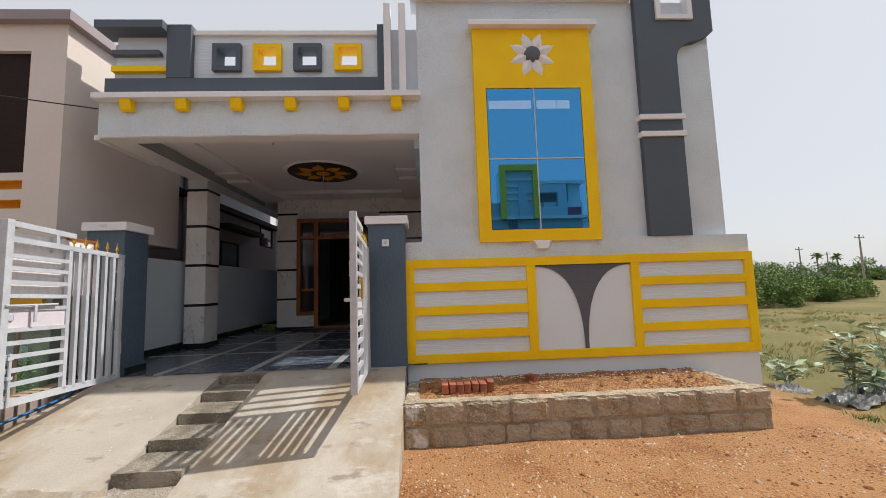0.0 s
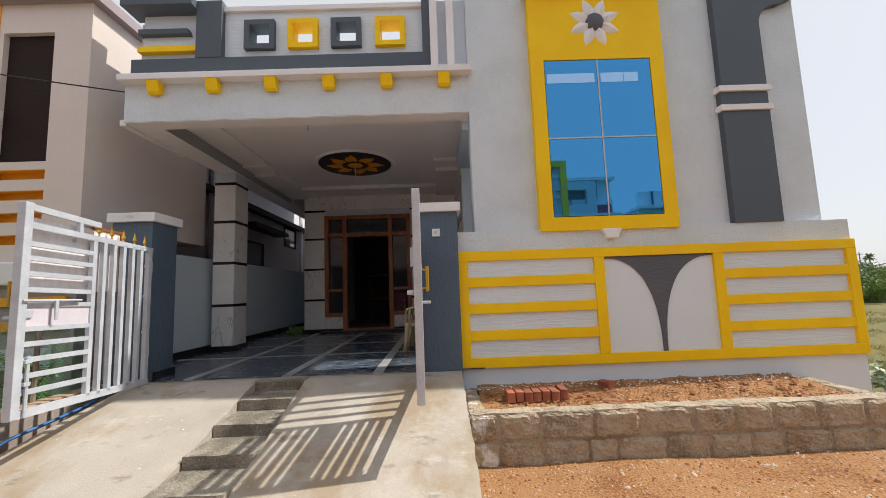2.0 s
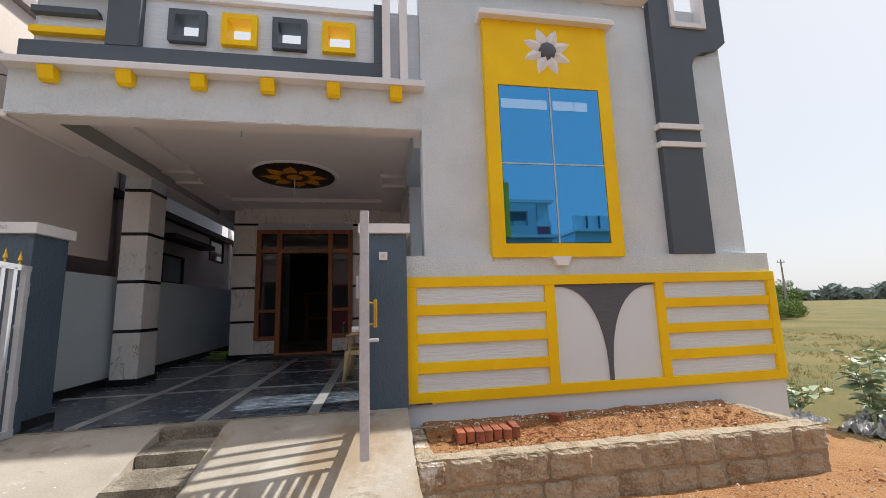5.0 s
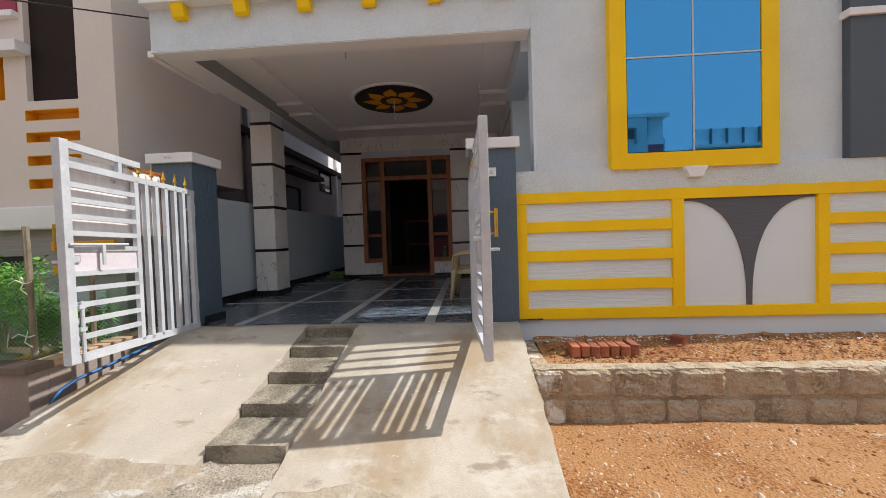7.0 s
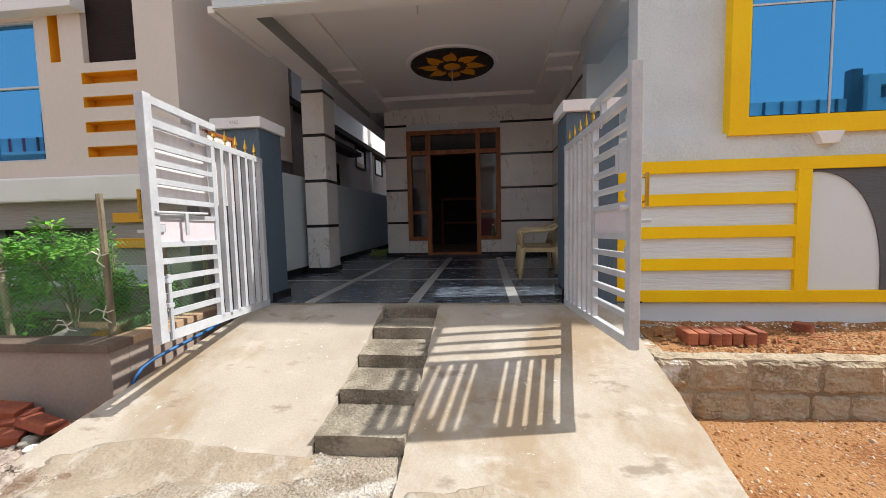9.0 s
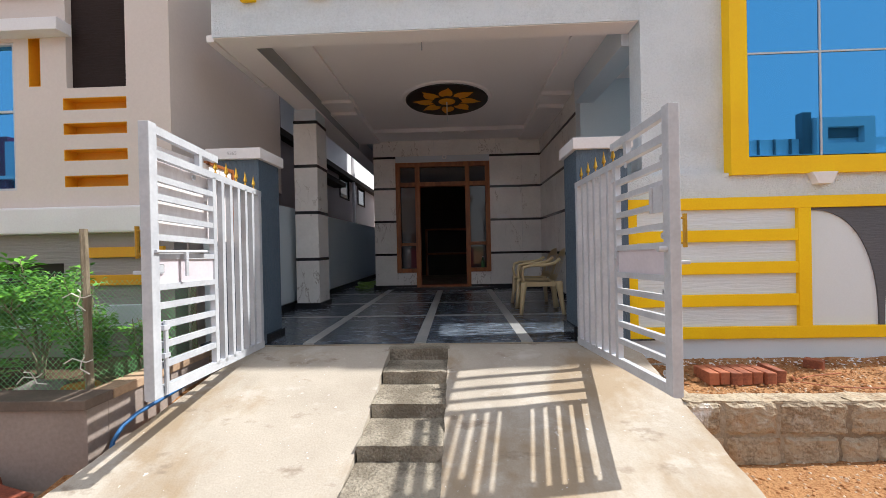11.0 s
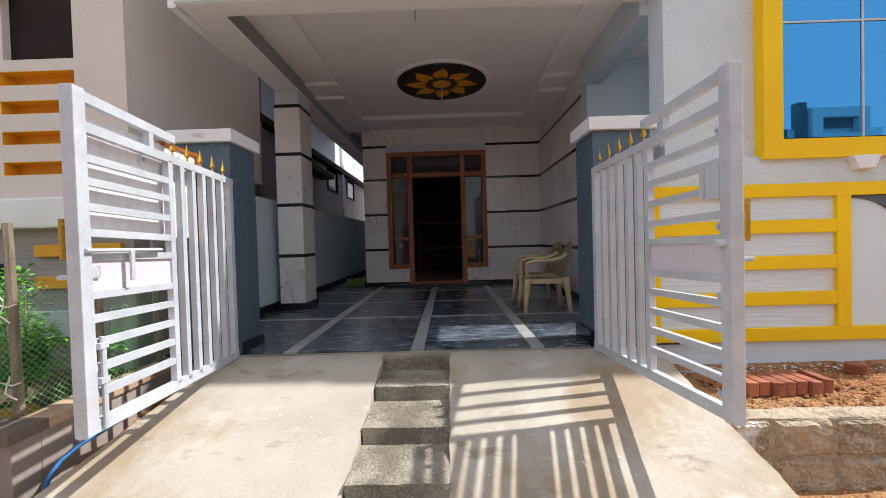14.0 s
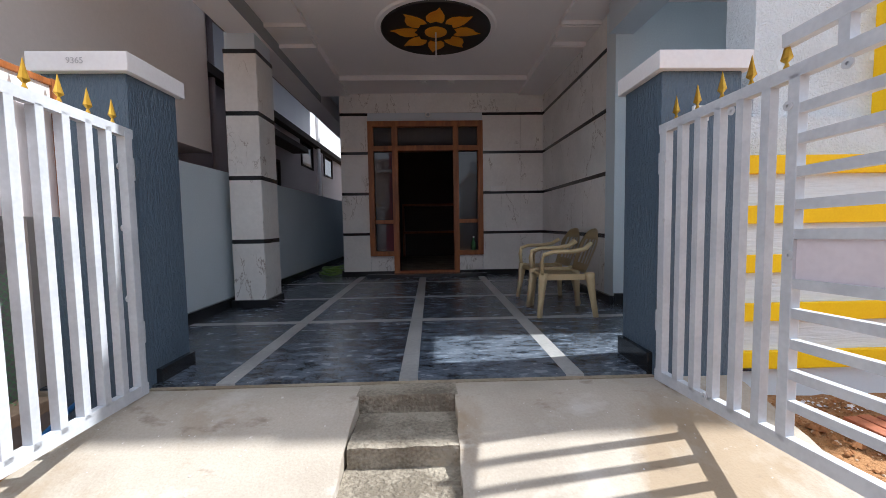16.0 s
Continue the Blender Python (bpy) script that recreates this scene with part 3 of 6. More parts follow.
part("flower_centre", dome, CHARCOAL, flower, "dark seed head", True)

# slate fin
fin = thing("facade_fin", (3.0, 4.7, 1.95), "slate-grey stepped pilaster with white rings", "pilaster")
part("lower_shaft", boxes((2.74, 3.27, 4.70, 4.78, 1.95, 3.20), bevel=0.005), SLATE, fin)
part("ring", boxes((2.715, 3.295, 4.675, 4.78, 3.20, 3.265), bevel=0.004), WHITE, fin, "white ring")
part("neck", boxes((2.74, 3.27, 4.705, 4.78, 3.265, 3.42)), SLATE, fin)
part("ring", boxes((2.715, 3.295, 4.675, 4.78, 3.42, 3.485), bevel=0.004), WHITE, fin, "white ring")
curve = [(3.27 + 0.26 * (1 - math.cos(a * math.pi / 16)), 4.22 + 0.24 * math.sin(a * math.pi / 16)) for a in range(9)]
part("upper_shaft", extrude([(2.76, 3.485), (3.27, 3.485)] + curve + [(3.70, 4.53), (3.78, 4.60), (3.78, 4.76), (2.76, 4.76)], 4.70, 4.78), SLATE, fin)
part("head", holed(2.76, 3.78, 4.76, 5.6, 4.70, 4.78, [(3.06, 3.48, 4.80, 5.3)]), SLATE, fin)
part("opening_frame", holed(3.03, 3.51, 4.75, 5.35, 4.67, 4.80, [(3.09, 3.45, 4.81, 5.29)]), WHITE, fin, "white frame of the opening")
single("facade_cornice", boxes((-0.12, 2.74, 4.66, 5.02, 5.05, 5.12), bevel=0.006), WHITE, "white moulding along the top of the front wall", "cornice")

# canopy cornice, corbels and parapet
single("canopy_cornice", boxes((-3.89, -0.02, 4.67, 4.86, 3.75, 3.82), bevel=0.006), WHITE, "white projecting moulding along the porch canopy", "cornice")


def corbel(x):
    c = single("corbel", extrude([(0, 0), (0.0, -0.13), (-0.04, -0.14), (-0.07, -0.12), (-0.09, -0.06), (-0.105, 0)], -0.065, 0.065, 0.004), YELLOW, "yellow curved corbel under the canopy moulding", "corbel", "corbels under the canopy")
    c.matrix_basis = Matrix.Translation((x, 4.79, 3.75)) @ Matrix.Rotation(math.pi / 2, 4, "Z")
    return c


first = corbel(-3.52)
for k in range(1, 6):
    copy_thing(first, Matrix.Translation((-3.52 + 0.64 * k, 4.79, 3.75)) @ Matrix.Rotation(math.pi / 2, 4, "Z"))

par = thing("parapet", (-2.1, 4.95, 3.82), "grey parapet with four square openings, slate trim", "parapet")
HX = (-2.415, -1.92, -1.425, -0.92)
part("parapet_wall", holed(-2.83, -0.55, 4.05, 4.64, 4.87, 5.0, [(c - 0.14, c + 0.14, 4.195, 4.485) for c in HX]), COMB, par, "combed grey wall")
part("base_band", boxes((-3.84, -0.46, 4.80, 5.0, 3.82, 4.06), bevel=0.004), SLATE, par, "slate base band")
part("coping", boxes((-2.83, -0.55, 4.83, 5.03, 4.64, 4.70), bevel=0.005), WHITE, par, "white coping")
for i, c in enumerate(HX):
    o, n = 0.172, 0.115
    part("opening_frame", holed(c - o, c + o, 4.165, 4.515, 4.81, 5.01, [(c - n, c + n, 4.222, 4.458)]), SLATE if i % 2 == 0 else YELLOW, par, "slate square frame" if i % 2 == 0 else "yellow square frame")
part("end_post", boxes((-3.12, -2.83, 4.79, 5.0, 4.06, 4.75), bevel=0.004), SLATE, par, "slate post")
part("end_cap", boxes((-3.92, -3.12, 4.70, 5.0, 4.65, 4.75), bevel=0.004), SLATE, par, "slate projecting cap")
part("end_wall", boxes((-3.78, -3.12, 4.90, 5.0, 4.06, 4.65)), COMB, par, "combed grey wall")
part("fin_bar", extrude([(-3.80, 4.385), (-3.22, 4.385), (-3.24, 4.445), (-3.80, 4.445)], 4.83, 4.91), SLATE, par, "slate bar")
part("fin_bar", boxes((-3.80, -3.13, 4.83, 4.91, 4.17, 4.235)), YELLOW, par, "yellow bar")
part("corner_post", boxes((-0.55, -0.46, 4.80, 5.0, 4.06, 4.76)), SLATE, par, "slate corner post")
part("infill", boxes((-0.46, -0.05, 4.88, 5.0, 3.82, 4.74)), COMB, par)
for x in (-0.46, -0.275):
    part("white_fin", boxes((x, x + 0.085, 4.72, 4.88, 3.82, 4.99), bevel=0.004), WHITE, par, "white upright fin")


# tiled column of the porch
def tile_run(parent, face, fixed, lo, hi, levels, step, depth=0.012):
    """Marble tiles between black strips, on a wall that faces -y, +x or -x."""
    for z0, z1 in levels:
        a = lo
        while a < hi - 0.02:
            b = min(hi, a + step)
            g = 0.0015
            if face == "y":
                bm = boxes((a + g, b - g, fixed - depth, fixed + 0.002, z0 + g, z1 - g))
            else:
                s = depth if face == "+x" else -depth
                bm = boxes((fixed - 0.002 * (1 if s > 0 else -1), fixed + s, a + g, b - g, z0 + g, z1 - g))
            part("tile", bm, TILE, parent)
            a = b
        if face == "y":
            bm = boxes((lo, hi, fixed - depth - 0.002, fixed + 0.002, z1, z1 + 0.042))
        else:
            s = depth + 0.002 if face == "+x" else -depth - 0.002
            bm = boxes((fixed, fixed + s, lo, hi, z1, z1 + 0.042))
        part("black_strip", bm, BLACKBAND, parent)


LEVELS = [(0.63, 1.215), (1.257, 1.862), (1.904, 2.507), (2.549, 3.115)]
col = thing("porch_column", (-3.79, 6.84, FLOOR), "square column clad in veined white tiles, black strips", "column")
part("column_core", boxes((-3.91, -3.61, 6.665, 7.05, 0.5, 3.33)), GREY, col)
tile_run(col, "y", 6.665, -3.922, -3.598, LEVELS, 1.0)
tile_run(col, "+x", -3.61, 6.667, 7.06, LEVELS, 1.0)
tile_run(col, "-x", -3.91, 6.667, 7.06, LEVELS, 1.0)
part("base_skirting", boxes((-3.95, -3.575, 6.63, 7.08, FLOOR, 0.63), bevel=0.004), BLACKBAND, col, "black stone base")

TOPS = LEVELS + [(3.157, 3.52)]
back = bpy.data.objects["wall_porch_back"]
side = bpy.data.objects["wall_porch_side"]
tile_run(back, "y", 8.965, -3.3, -2.86, TOPS[:4], 1.2)
tile_run(back, "y", 8.965, -1.03, -0.045, TOPS[:4], 0.62)
tile_run(back, "y", 8.965, -3.3, -0.045, TOPS[4:], 1.2)
tile_run(back, "y", 8.965, -2.86, -2.48, [(0.63, 0.875)], 1.2)
tile_run(back, "y", 8.965, -1.42, -1.03, [(0.63, 0.875)], 1.2)
tile_run(side, "-x", -0.04, 6.65, 8.95, TOPS, 1.15)
structure("skirting", boxes((-3.3, -2.48, 8.935, 8.966, FLOOR, 0.63), (-1.42, -0.07, 8.935, 8.966, FLOOR, 0.63), (-0.085, -0.04, 6.45, 8.935, FLOOR, 0.63), (-0.04, 3.5, 6.42, 6.45, FLOOR, 0.66), (-4.0, -3.965, 5.0, 16, FLOOR, 0.65), (-3.33, -3.3, 8.935, 16, FLOOR, 0.65)), BLACKBAND, "black granite skirting round the porch", "skirting")

# front door
door = thing("door_1", (-1.95, 8.98, FLOOR), "brown teak door frame with side lights, doorway open", "door", kind="structure")
FY0, FY1 = 8.90, 9.06
part("frame", boxes((-2.86, -2.775, FY0, FY1, 0.88, 2.935), (-1.115, -1.03, FY0, FY1, 0.88, 2.935), (-2.86, -1.03, FY0, FY1, 2.935, 3.02), (-2.48, -2.39, FY0, FY1, 0.56, 2.935), (-1.505, -1.42, FY0, FY1, 0.56, 2.935),
                    (-2.39, -1.505, FY0, FY1, 2.555, 2.635), (-2.775, -2.48, FY0, FY1, 2.555, 2.635), (-1.42, -1.115, FY0, FY1, 2.555, 2.635), (-2.775, -2.48, FY0, FY1, 0.88, 0.955), (-1.42, -1.115, FY0, FY1, 0.88, 0.955), (-2.39, -1.505, FY0, FY1, 0.56, 0.635),
                    (-2.775, -2.48, FY0 + 0.02, FY1, 1.40, 1.46), (-1.42, -1.115, FY0 + 0.02, FY1, 1.40, 1.46)), WOOD, door, "polished teak frame")
for x0, x1, z0, z1 in ((-2.775, -2.48, 0.955, 1.40), (-1.42, -1.115, 0.955, 1.40), (-2.775, -2.48, 1.46, 2.555), (-1.42, -1.115, 1.46, 2.555), (-2.775, -2.48, 2.635, 2.935), (-1.42, -1.115, 2.635, 2.935), (-2.39, -1.505, 2.635, 2.935)):
    part("pane", boxes((x0, x1, 8.985, 8.991, z0, z1)), DARKGLASS, door, "dark tinted pane")
GREENGLASS = glass("green bottle glass", (0.05, 0.16, 0.06), 0.05)
bottle = thing("bottle", (-1.19, 8.94, 0.955), "small green glass bottle on the sidelight sill", "bottle")
part("bottle_body", lathe([(0.03, 0.0), (0.034, 0.008), (0.034, 0.11), (0.026, 0.135), (0.013, 0.16), (0.012, 0.20)], (-1.19, 8.94, 0.955), 16), GREENGLASS, bottle, "", True)
part("cap", lathe([(0.014, 0.0), (0.014, 0.02)], (-1.19, 8.94, 1.155), 12), PLATE, bottle, "white bottle cap")
single("threshold", boxes((-2.9, -1.0, 8.72, 8.9, FLOOR, 0.60), bevel=0.004), BLACKBAND, "black stone threshold under the door", "threshold")

# piers
def pier(name, x0, x1, label):
    p = thing(name, ((x0 + x1) / 2, 4.81, 0.5), label, "gate pier", "gate piers")
    part("shaft", boxes((x0, x1, 4.62, 5.0, 0.3, 2.16), bevel=0.006), PIERPAINT, p)
    bm = boxes((x0 - 0.035, x1 + 0.035, 4.585, 5.035, 2.16, 2.255), bevel=0.006)
    part("cap", bm, WHITE, p, "white cap slab")
    return p


def lettering(text, size, m, material, name, label):
    """Writing as a flat mesh, laid on a surface at the pose m."""
    curve = bpy.data.curves.new("writing", "FONT")
    curve.body, curve.size, curve.extrude = text, size, 0.0005
    tmp = bpy.data.objects.new("writing", curve)
    scene.collection.objects.link(tmp)
    me = bpy.data.meshes.new_from_object(tmp.evaluated_get(bpy.context.evaluated_depsgraph_get()))
    bpy.data.objects.remove(tmp)
    me.materials.append(material)
    ob = new(name, me)
    ob.matrix_basis = m
    return tagged(ob, label, "writing")


left_pier = pier("gate_pier", -3.80, -3.385, "slate-grey gate pier with a white cap")
part("pier_skirting", boxes((-3.385, -3.355, 4.70, 5.0, 0.52, 0.625)), BLACKBAND, left_pier, "chipped black skirting piece")
right_pier = pier("gate_pier", -0.67, -0.246, "slate-grey gate pier with a white cap and bell switch")
part("pier_skirting", boxes((-0.70, -0.67, 4.66, 5.0, 0.52, 0.66)), BLACKBAND, right_pier, "chipped black skirting piece")
sw = thing("bell_switch", (-0.47, 4.61, 1.93), "white bell switch on the gate pier", "switch")
part("plate", boxes((-0.51, -0.43, 4.60, 4.622, 1.90, 1.98), bevel=0.004), PLATE, sw)
part("button", boxes((-0.485, -0.455, 4.592, 4.601, 1.925, 1.955), bevel=0.002), STEEL, sw, "grey push button")


# ---- drive with steps ----
def ramp_z(y):
    return 0.535 - 0.295 * (4.5 - y) if y < 4.5 else 0.535 + 0.01 * (y - 4.5)


def ramp_piece(xl_top, xr_top, xl_bot, xr_bot, y_bot, wobble):
    """A sloped cement slab between two side lines, its foot broken off unevenly."""
    bm = bmesh.new()
    nx, ny = 46, 40
    top, low = [], []
    for j in range(ny + 1):
        v = j / ny
        rt, rl = [], []
        for i in range(nx + 1):
            u = i / nx
            foot = y_bot + wobble * noise.noise((u * 3.0 + xl_top, 3.1, 0.5)) + 0.3 * wobble * noise.noise((u * 13.0 + xl_top, 7.1, 0.5)) + 0.25 * wobble * noise.noise((u * 31.0 + xl_top, 1.1, 0.5))
            y = 4.62 + (foot - 4.62) * v
            xl, xr = xl_top + (xl_bot - xl_top) * v, xr_top + (xr_bot - xr_top) * v
            xl += 0.012 * noise.noise((y * 9, xl_top, 0.2)) + 0.006 * noise.noise((y * 30, xl_top, 0.2))
            xr += 0.012 * noise.noise((y * 9, xr_top, 0.7)) + 0.006 * noise.noise((y * 30, xr_top, 0.7))
            x = xl + (xr - xl) * u
            z = max(ramp_z(y), 0.012) + 0.005 * noise.noise((x * 3, y * 3, 1.0))
            if v > 0.93:
                z -= 0.012 * (v - 0.93) / 0.07 + 0.01 * abs(noise.noise((x * 25, y * 25, 2.0)))
            rt.append(bm.verts.new((x, y, z)))
            rl.append(bm.verts.new((x, y, -0.15)))
        top.append(rt)
        low.append(rl)
    for j in range(ny):
        for i in range(nx):
            f = bm.faces.new((top[j][i], top[j + 1][i], top[j + 1][i + 1], top[j][i + 1]))
            f.smooth = True
    for j in range(ny):
        bm.faces.new((top[j][0], low[j][0], low[j + 1][0], top[j + 1][0]))
        bm.faces.new((top[j][nx], top[j + 1][nx], low[j + 1][nx], low[j][nx]))
    for i in range(nx):
        bm.faces.new((top[ny][i], low[ny][i], low[ny][i + 1], top[ny][i + 1]))
    bmesh.ops.recalc_face_normals(bm, faces=bm.faces)
    rim = [e for e in bm.edges if len(e.link_faces) == 2 and not all(f.smooth for f in e.link_faces)]
    bmesh.ops.split_edges(bm, edges=rim)
    return bm


drive = thing("drive", (-2.0, 3.8, 0.0), "sloped cement drive up to the porch", "drive", kind="structure")
part("drive_slab", ramp_piece(-3.44, -2.25, -3.87, -2.29, 2.90, 0.07), CONCRETE, drive)
part("drive_slab", ramp_piece(-1.77, -0.26, -1.80, -0.245, 2.58, 0.10), CONCRETE, drive)
part("drive_edge", boxes((-2.27, -1.76, 4.49, 4.63, 0.3, 0.537), bevel=0.006), STEPCON, drive)
steps = thing("drive_steps", (-2.02, 3.9, 0.0), "worn cement steps set into the drive", "steps", kind="structure")
for k, (y1, y0) in enumerate(((4.5, 4.18), (4.18, 3.81), (3.81, 3.45), (3.45, 3.09)), 1):
    z = 0.535 - 0.09 * k
    bm = boxes((-2.25 - 0.006 * k, -1.765 - 0.006 * k, y0, y1 + 0.02, -0.1, z))
    bmesh.ops.subdivide_edges(bm, edges=bm.edges[:], cuts=9, use_grid_fill=True)
    for v in bm.verts:
        n3 = Vector((noise.noise(v.co * 19), noise.noise(v.co * 19 + Vector((5, 0, 0))), noise.noise(v.co * 19 + Vector((0, 5, 0)))))
        v.co += n3 * 0.0055
    part("step", bm, STEPCON, steps)

lettering("9365", 0.042, pose(-3.64, 4.583, 2.195, 90, 0, 0), surf("pencil grey", (0.52, 0.52, 0.54), None, 0.8, 5, 50, 0.0), "pencilled_number", "number 9365 pencilled on the pier cap")


# ---- gates ----
def gate(name, side, hinge, tip, label):
    """A leaf 1.34 m long along its own x, hinge at 0; side is where the street face lies."""
    g = new(name)
    tagged(g, label, "gate", "gate leaves")
    W = 1.335
    def P(nm, bm, mat=STEEL, lab="", parent=None, smooth=False):
        return part(nm, bm, mat, parent or g, lab, smooth)
    P("tip_post", boxes((W - 0.06, W, -0.028, 0.028, 0.595, 2.058), bevel=0.004))
    P("hinge_post", boxes((0.01, 0.06, -0.02, 0.02, 0.56, 1.86), bevel=0.004))
    P("middle_post", boxes((0.695, 0.735, -0.018, 0.018, 0.60, 1.875), bevel=0.003))
    P("bottom_rail", beam((0.0, 0, 0.565), (W, 0, 0.62), 0.036, 0.055))
    P("top_rail", beam((0.0, 0, 1.855), (W - 0.055, 0, 1.903), 0.036, 0.045))
    P("upper_rail", beam((0.665, 0, 2.0), (W - 0.055, 0, 2.03), 0.034, 0.045))
    P("stub", boxes((0.845, 0.878, -0.016, 0.016, 1.89, 2.0)))
    for k in range(5):
        x = 0.14 + 0.113 * k
        P("vertical_bar", boxes((x, x + 0.036, -0.018, 0.018, 0.59, 1.86), bevel=0.002))
    for z in (1.755, 1.655, 1.545, 1.435, 1.335, 1.165, 1.062, 0.955, 0.847, 0.738):
        P("cross_bar", beam((0.73, 0, z), (W - 0.055, 0, z + 0.018), 0.03, 0.034))
    P("lock_plate", boxes((0.735, W - 0.06, -0.004, 0.004, 1.18, 1.335)), LILAC, "lilac-white sheet lock plate")
    for x, z in ((0.70, 1.78), (0.725, 1.27), (W - 0.075, 1.81), (W - 0.075, 1.41), (W - 0.075, 1.12), (W - 0.075, 0.70), (0.36, 0.61), (0.05, 1.70), (0.05, 1.40), (0.05, 1.05), (0.88, 1.85), (0.46, 1.83)):
        eye = lathe([(0.006, -0.003), (0.017, -0.003), (0.017, 0.003), (0.006, 0.003), (0.006, -0.003)], (0, 0, 0), 12)
        bmesh.ops.rotate(eye, verts=eye.verts, cent=(0, 0, 0), matrix=Matrix.Rotation(math.pi / 2, 3, "X"))
        bmesh.ops.translate(eye, verts=eye.verts, vec=(x, -0.02, z - 0.008))
        P("lug", eye)
    if side < 0:
        P("bolt", tube([(W - 0.02, -side * 0.035, 1.375), (0.85, -side * 0.035, 1.37)], 0.009, 8), STEEL, "sliding bolt")
        P("bolt_drop", boxes((1.06, 1.085, -side * 0.045 - 0.006, -side * 0.045 + 0.006, 1.23, 1.37), bevel=0.003), STEEL, "hanging bolt handle")
        P("hasp", boxes((1.22, 1.27, -side * 0.01 - 0.004, -side * 0.01 + 0.004, 1.255, 1.305), bevel=0.008), STEEL, "hasp eye")
        P("drop_bolt", tube([(W - 0.09, -side * 0.03, 1.0), (W - 0.09, -side * 0.03, 0.60)], 0.012, 8), STEEL, "vertical drop bolt")
        for z in (0.80, 0.95):
            P("bolt_guide", boxes((W - 0.105, W - 0.06, -side * 0.03 - 0.014, -side * 0.03 + 0.014, z, z + 0.025)))
    else:
        P("bolt_keeper", boxes((W - 0.15, W - 0.06, -0.034, -0.022, 1.52, 1.66), (W - 0.15, W - 0.135, -0.05, -0.034, 1.52, 1.66), bevel=0.003), STEEL, "bent steel bolt keeper")
        P("lock_tube", tube([(W - 0.03, -0.03, 1.335), (W - 0.03, -0.075, 1.335)], 0.015, 10), STEEL, "short lock tube")
    h = P("pull_handle", tube([(W - 0.03, side * 0.024, 1.36), (W - 0.03, side * 0.065, 1.365), (W - 0.03, side * 0.065, 1.485), (W - 0.03, side * 0.024, 1.49)], 0.009, 8), GOLD, "gold pull handle")
    P("handle_bar", tube([(W - 0.03, side * 0.066, 1.34), (W - 0.03, side * 0.066, 1.51)], 0.011, 8), GOLD, "", h)
    P("latch_eye", boxes((W - 0.04, W - 0.015, side * 0.055 - 0.03, side * 0.055 + 0.03, 1.255, 1.275), bevel=0.006))
    for z in (0.80, 1.63):
        P("hinge", tube([(-0.008, 0, z), (-0.008, 0, z + 0.11)], 0.011, 8))
    for k in range(5):
        x = 0.105 + 0.141 * k
        s = lathe([(0.008, 0), (0.013, 0.008), (0.008, 0.018), (0.006, 0.024), (0.024, 0.038), (0.017, 0.058), (0.009, 0.085), (0.001, 0.115)], (x, 0, 1.878 + 0.036 * x), 8)
        for v in s.verts:
            v.co.y *= 0.5
        P("spear_finial", s, GOLD, "gold spear finial")
    d = Vector(tip) - Vector(hinge)
    g.matrix_basis = Matrix.Translation((hinge[0], hinge[1], 0)) @ Matrix.Rotation(math.atan2(d.y, d.x), 4, "Z")
    return g


left_gate = gate("metal_gate", -1, (-3.375, 4.60), (-3.30, 3.26), "white steel gate leaf with gold spear tips, swung open")
gate("metal_gate", 1, (-0.675, 4.60), (-0.60, 3.265), "white steel gate leaf with gold spear tips, standing open")

board = new("framed_board")
tagged(board, "white sheet board in a brown frame behind the gate", "sign board")
part("sheet", boxes((0.36, 1.26, -0.052, -0.046, 1.44, 1.97)), surf("thin white sheet", (0.86, 0.82, 0.82), (0.74, 0.69, 0.69), 0.6, 3, 30, 0.1, 0.002, stretch=(6, 1, 1)), board)
for n, row in enumerate(((0.34, 0.37, -0.062, -0.036, 1.44, 1.995), (0.37, 0.70, -0.062, -0.036, 1.965, 1.99))):
    part("frame_bar", boxes(row, bevel=0.003), WOOD, board, "brown wooden frame")
board.matrix_basis = left_gate.matrix_basis.copy()

# ---- planter of cement blocks ----
planter = thing("planter_bed", (1.5, 4.25, 0.0), "raised soil bed edged with rough cement blocks", "planter")


def rough_block(name, x0, x1, y0, y1, z0, z1, seed, mat, parent, amp=0.008, worn=0.0):
    bm = boxes((x0, x1, y0, y1, z0, z1))
    bmesh.ops.subdivide_edges(bm, edges=bm.edges[:], cuts=7, use_grid_fill=True)
    s = Vector((seed * 3.7, seed * 1.3, 0))
    c, h = Vector(((x0 + x1) / 2, (y0 + y1) / 2, (z0 + z1) / 2)), Vector(((x1 - x0) / 2, (y1 - y0) / 2, (z1 - z0) / 2))
    for v in bm.verts:
        p = v.co * 22 + s
        d = [max(0.0, abs(v.co[i] - c[i]) - h[i] + worn) / worn if worn else 0.0 for i in range(3)]
        for i in range(3):
            o = max(d[(i + 1) % 3], d[(i + 2) % 3])
            v.co[i] -= math.copysign(min(d[i], o) * worn * 0.55, v.co[i] - c[i])
        v.co += Vector((noise.noise(p), noise.noise(p + Vector((9, 0, 0))), noise.noise(p + Vector((0, 9, 0))))) * amp
    return part(name, bm, mat, parent)


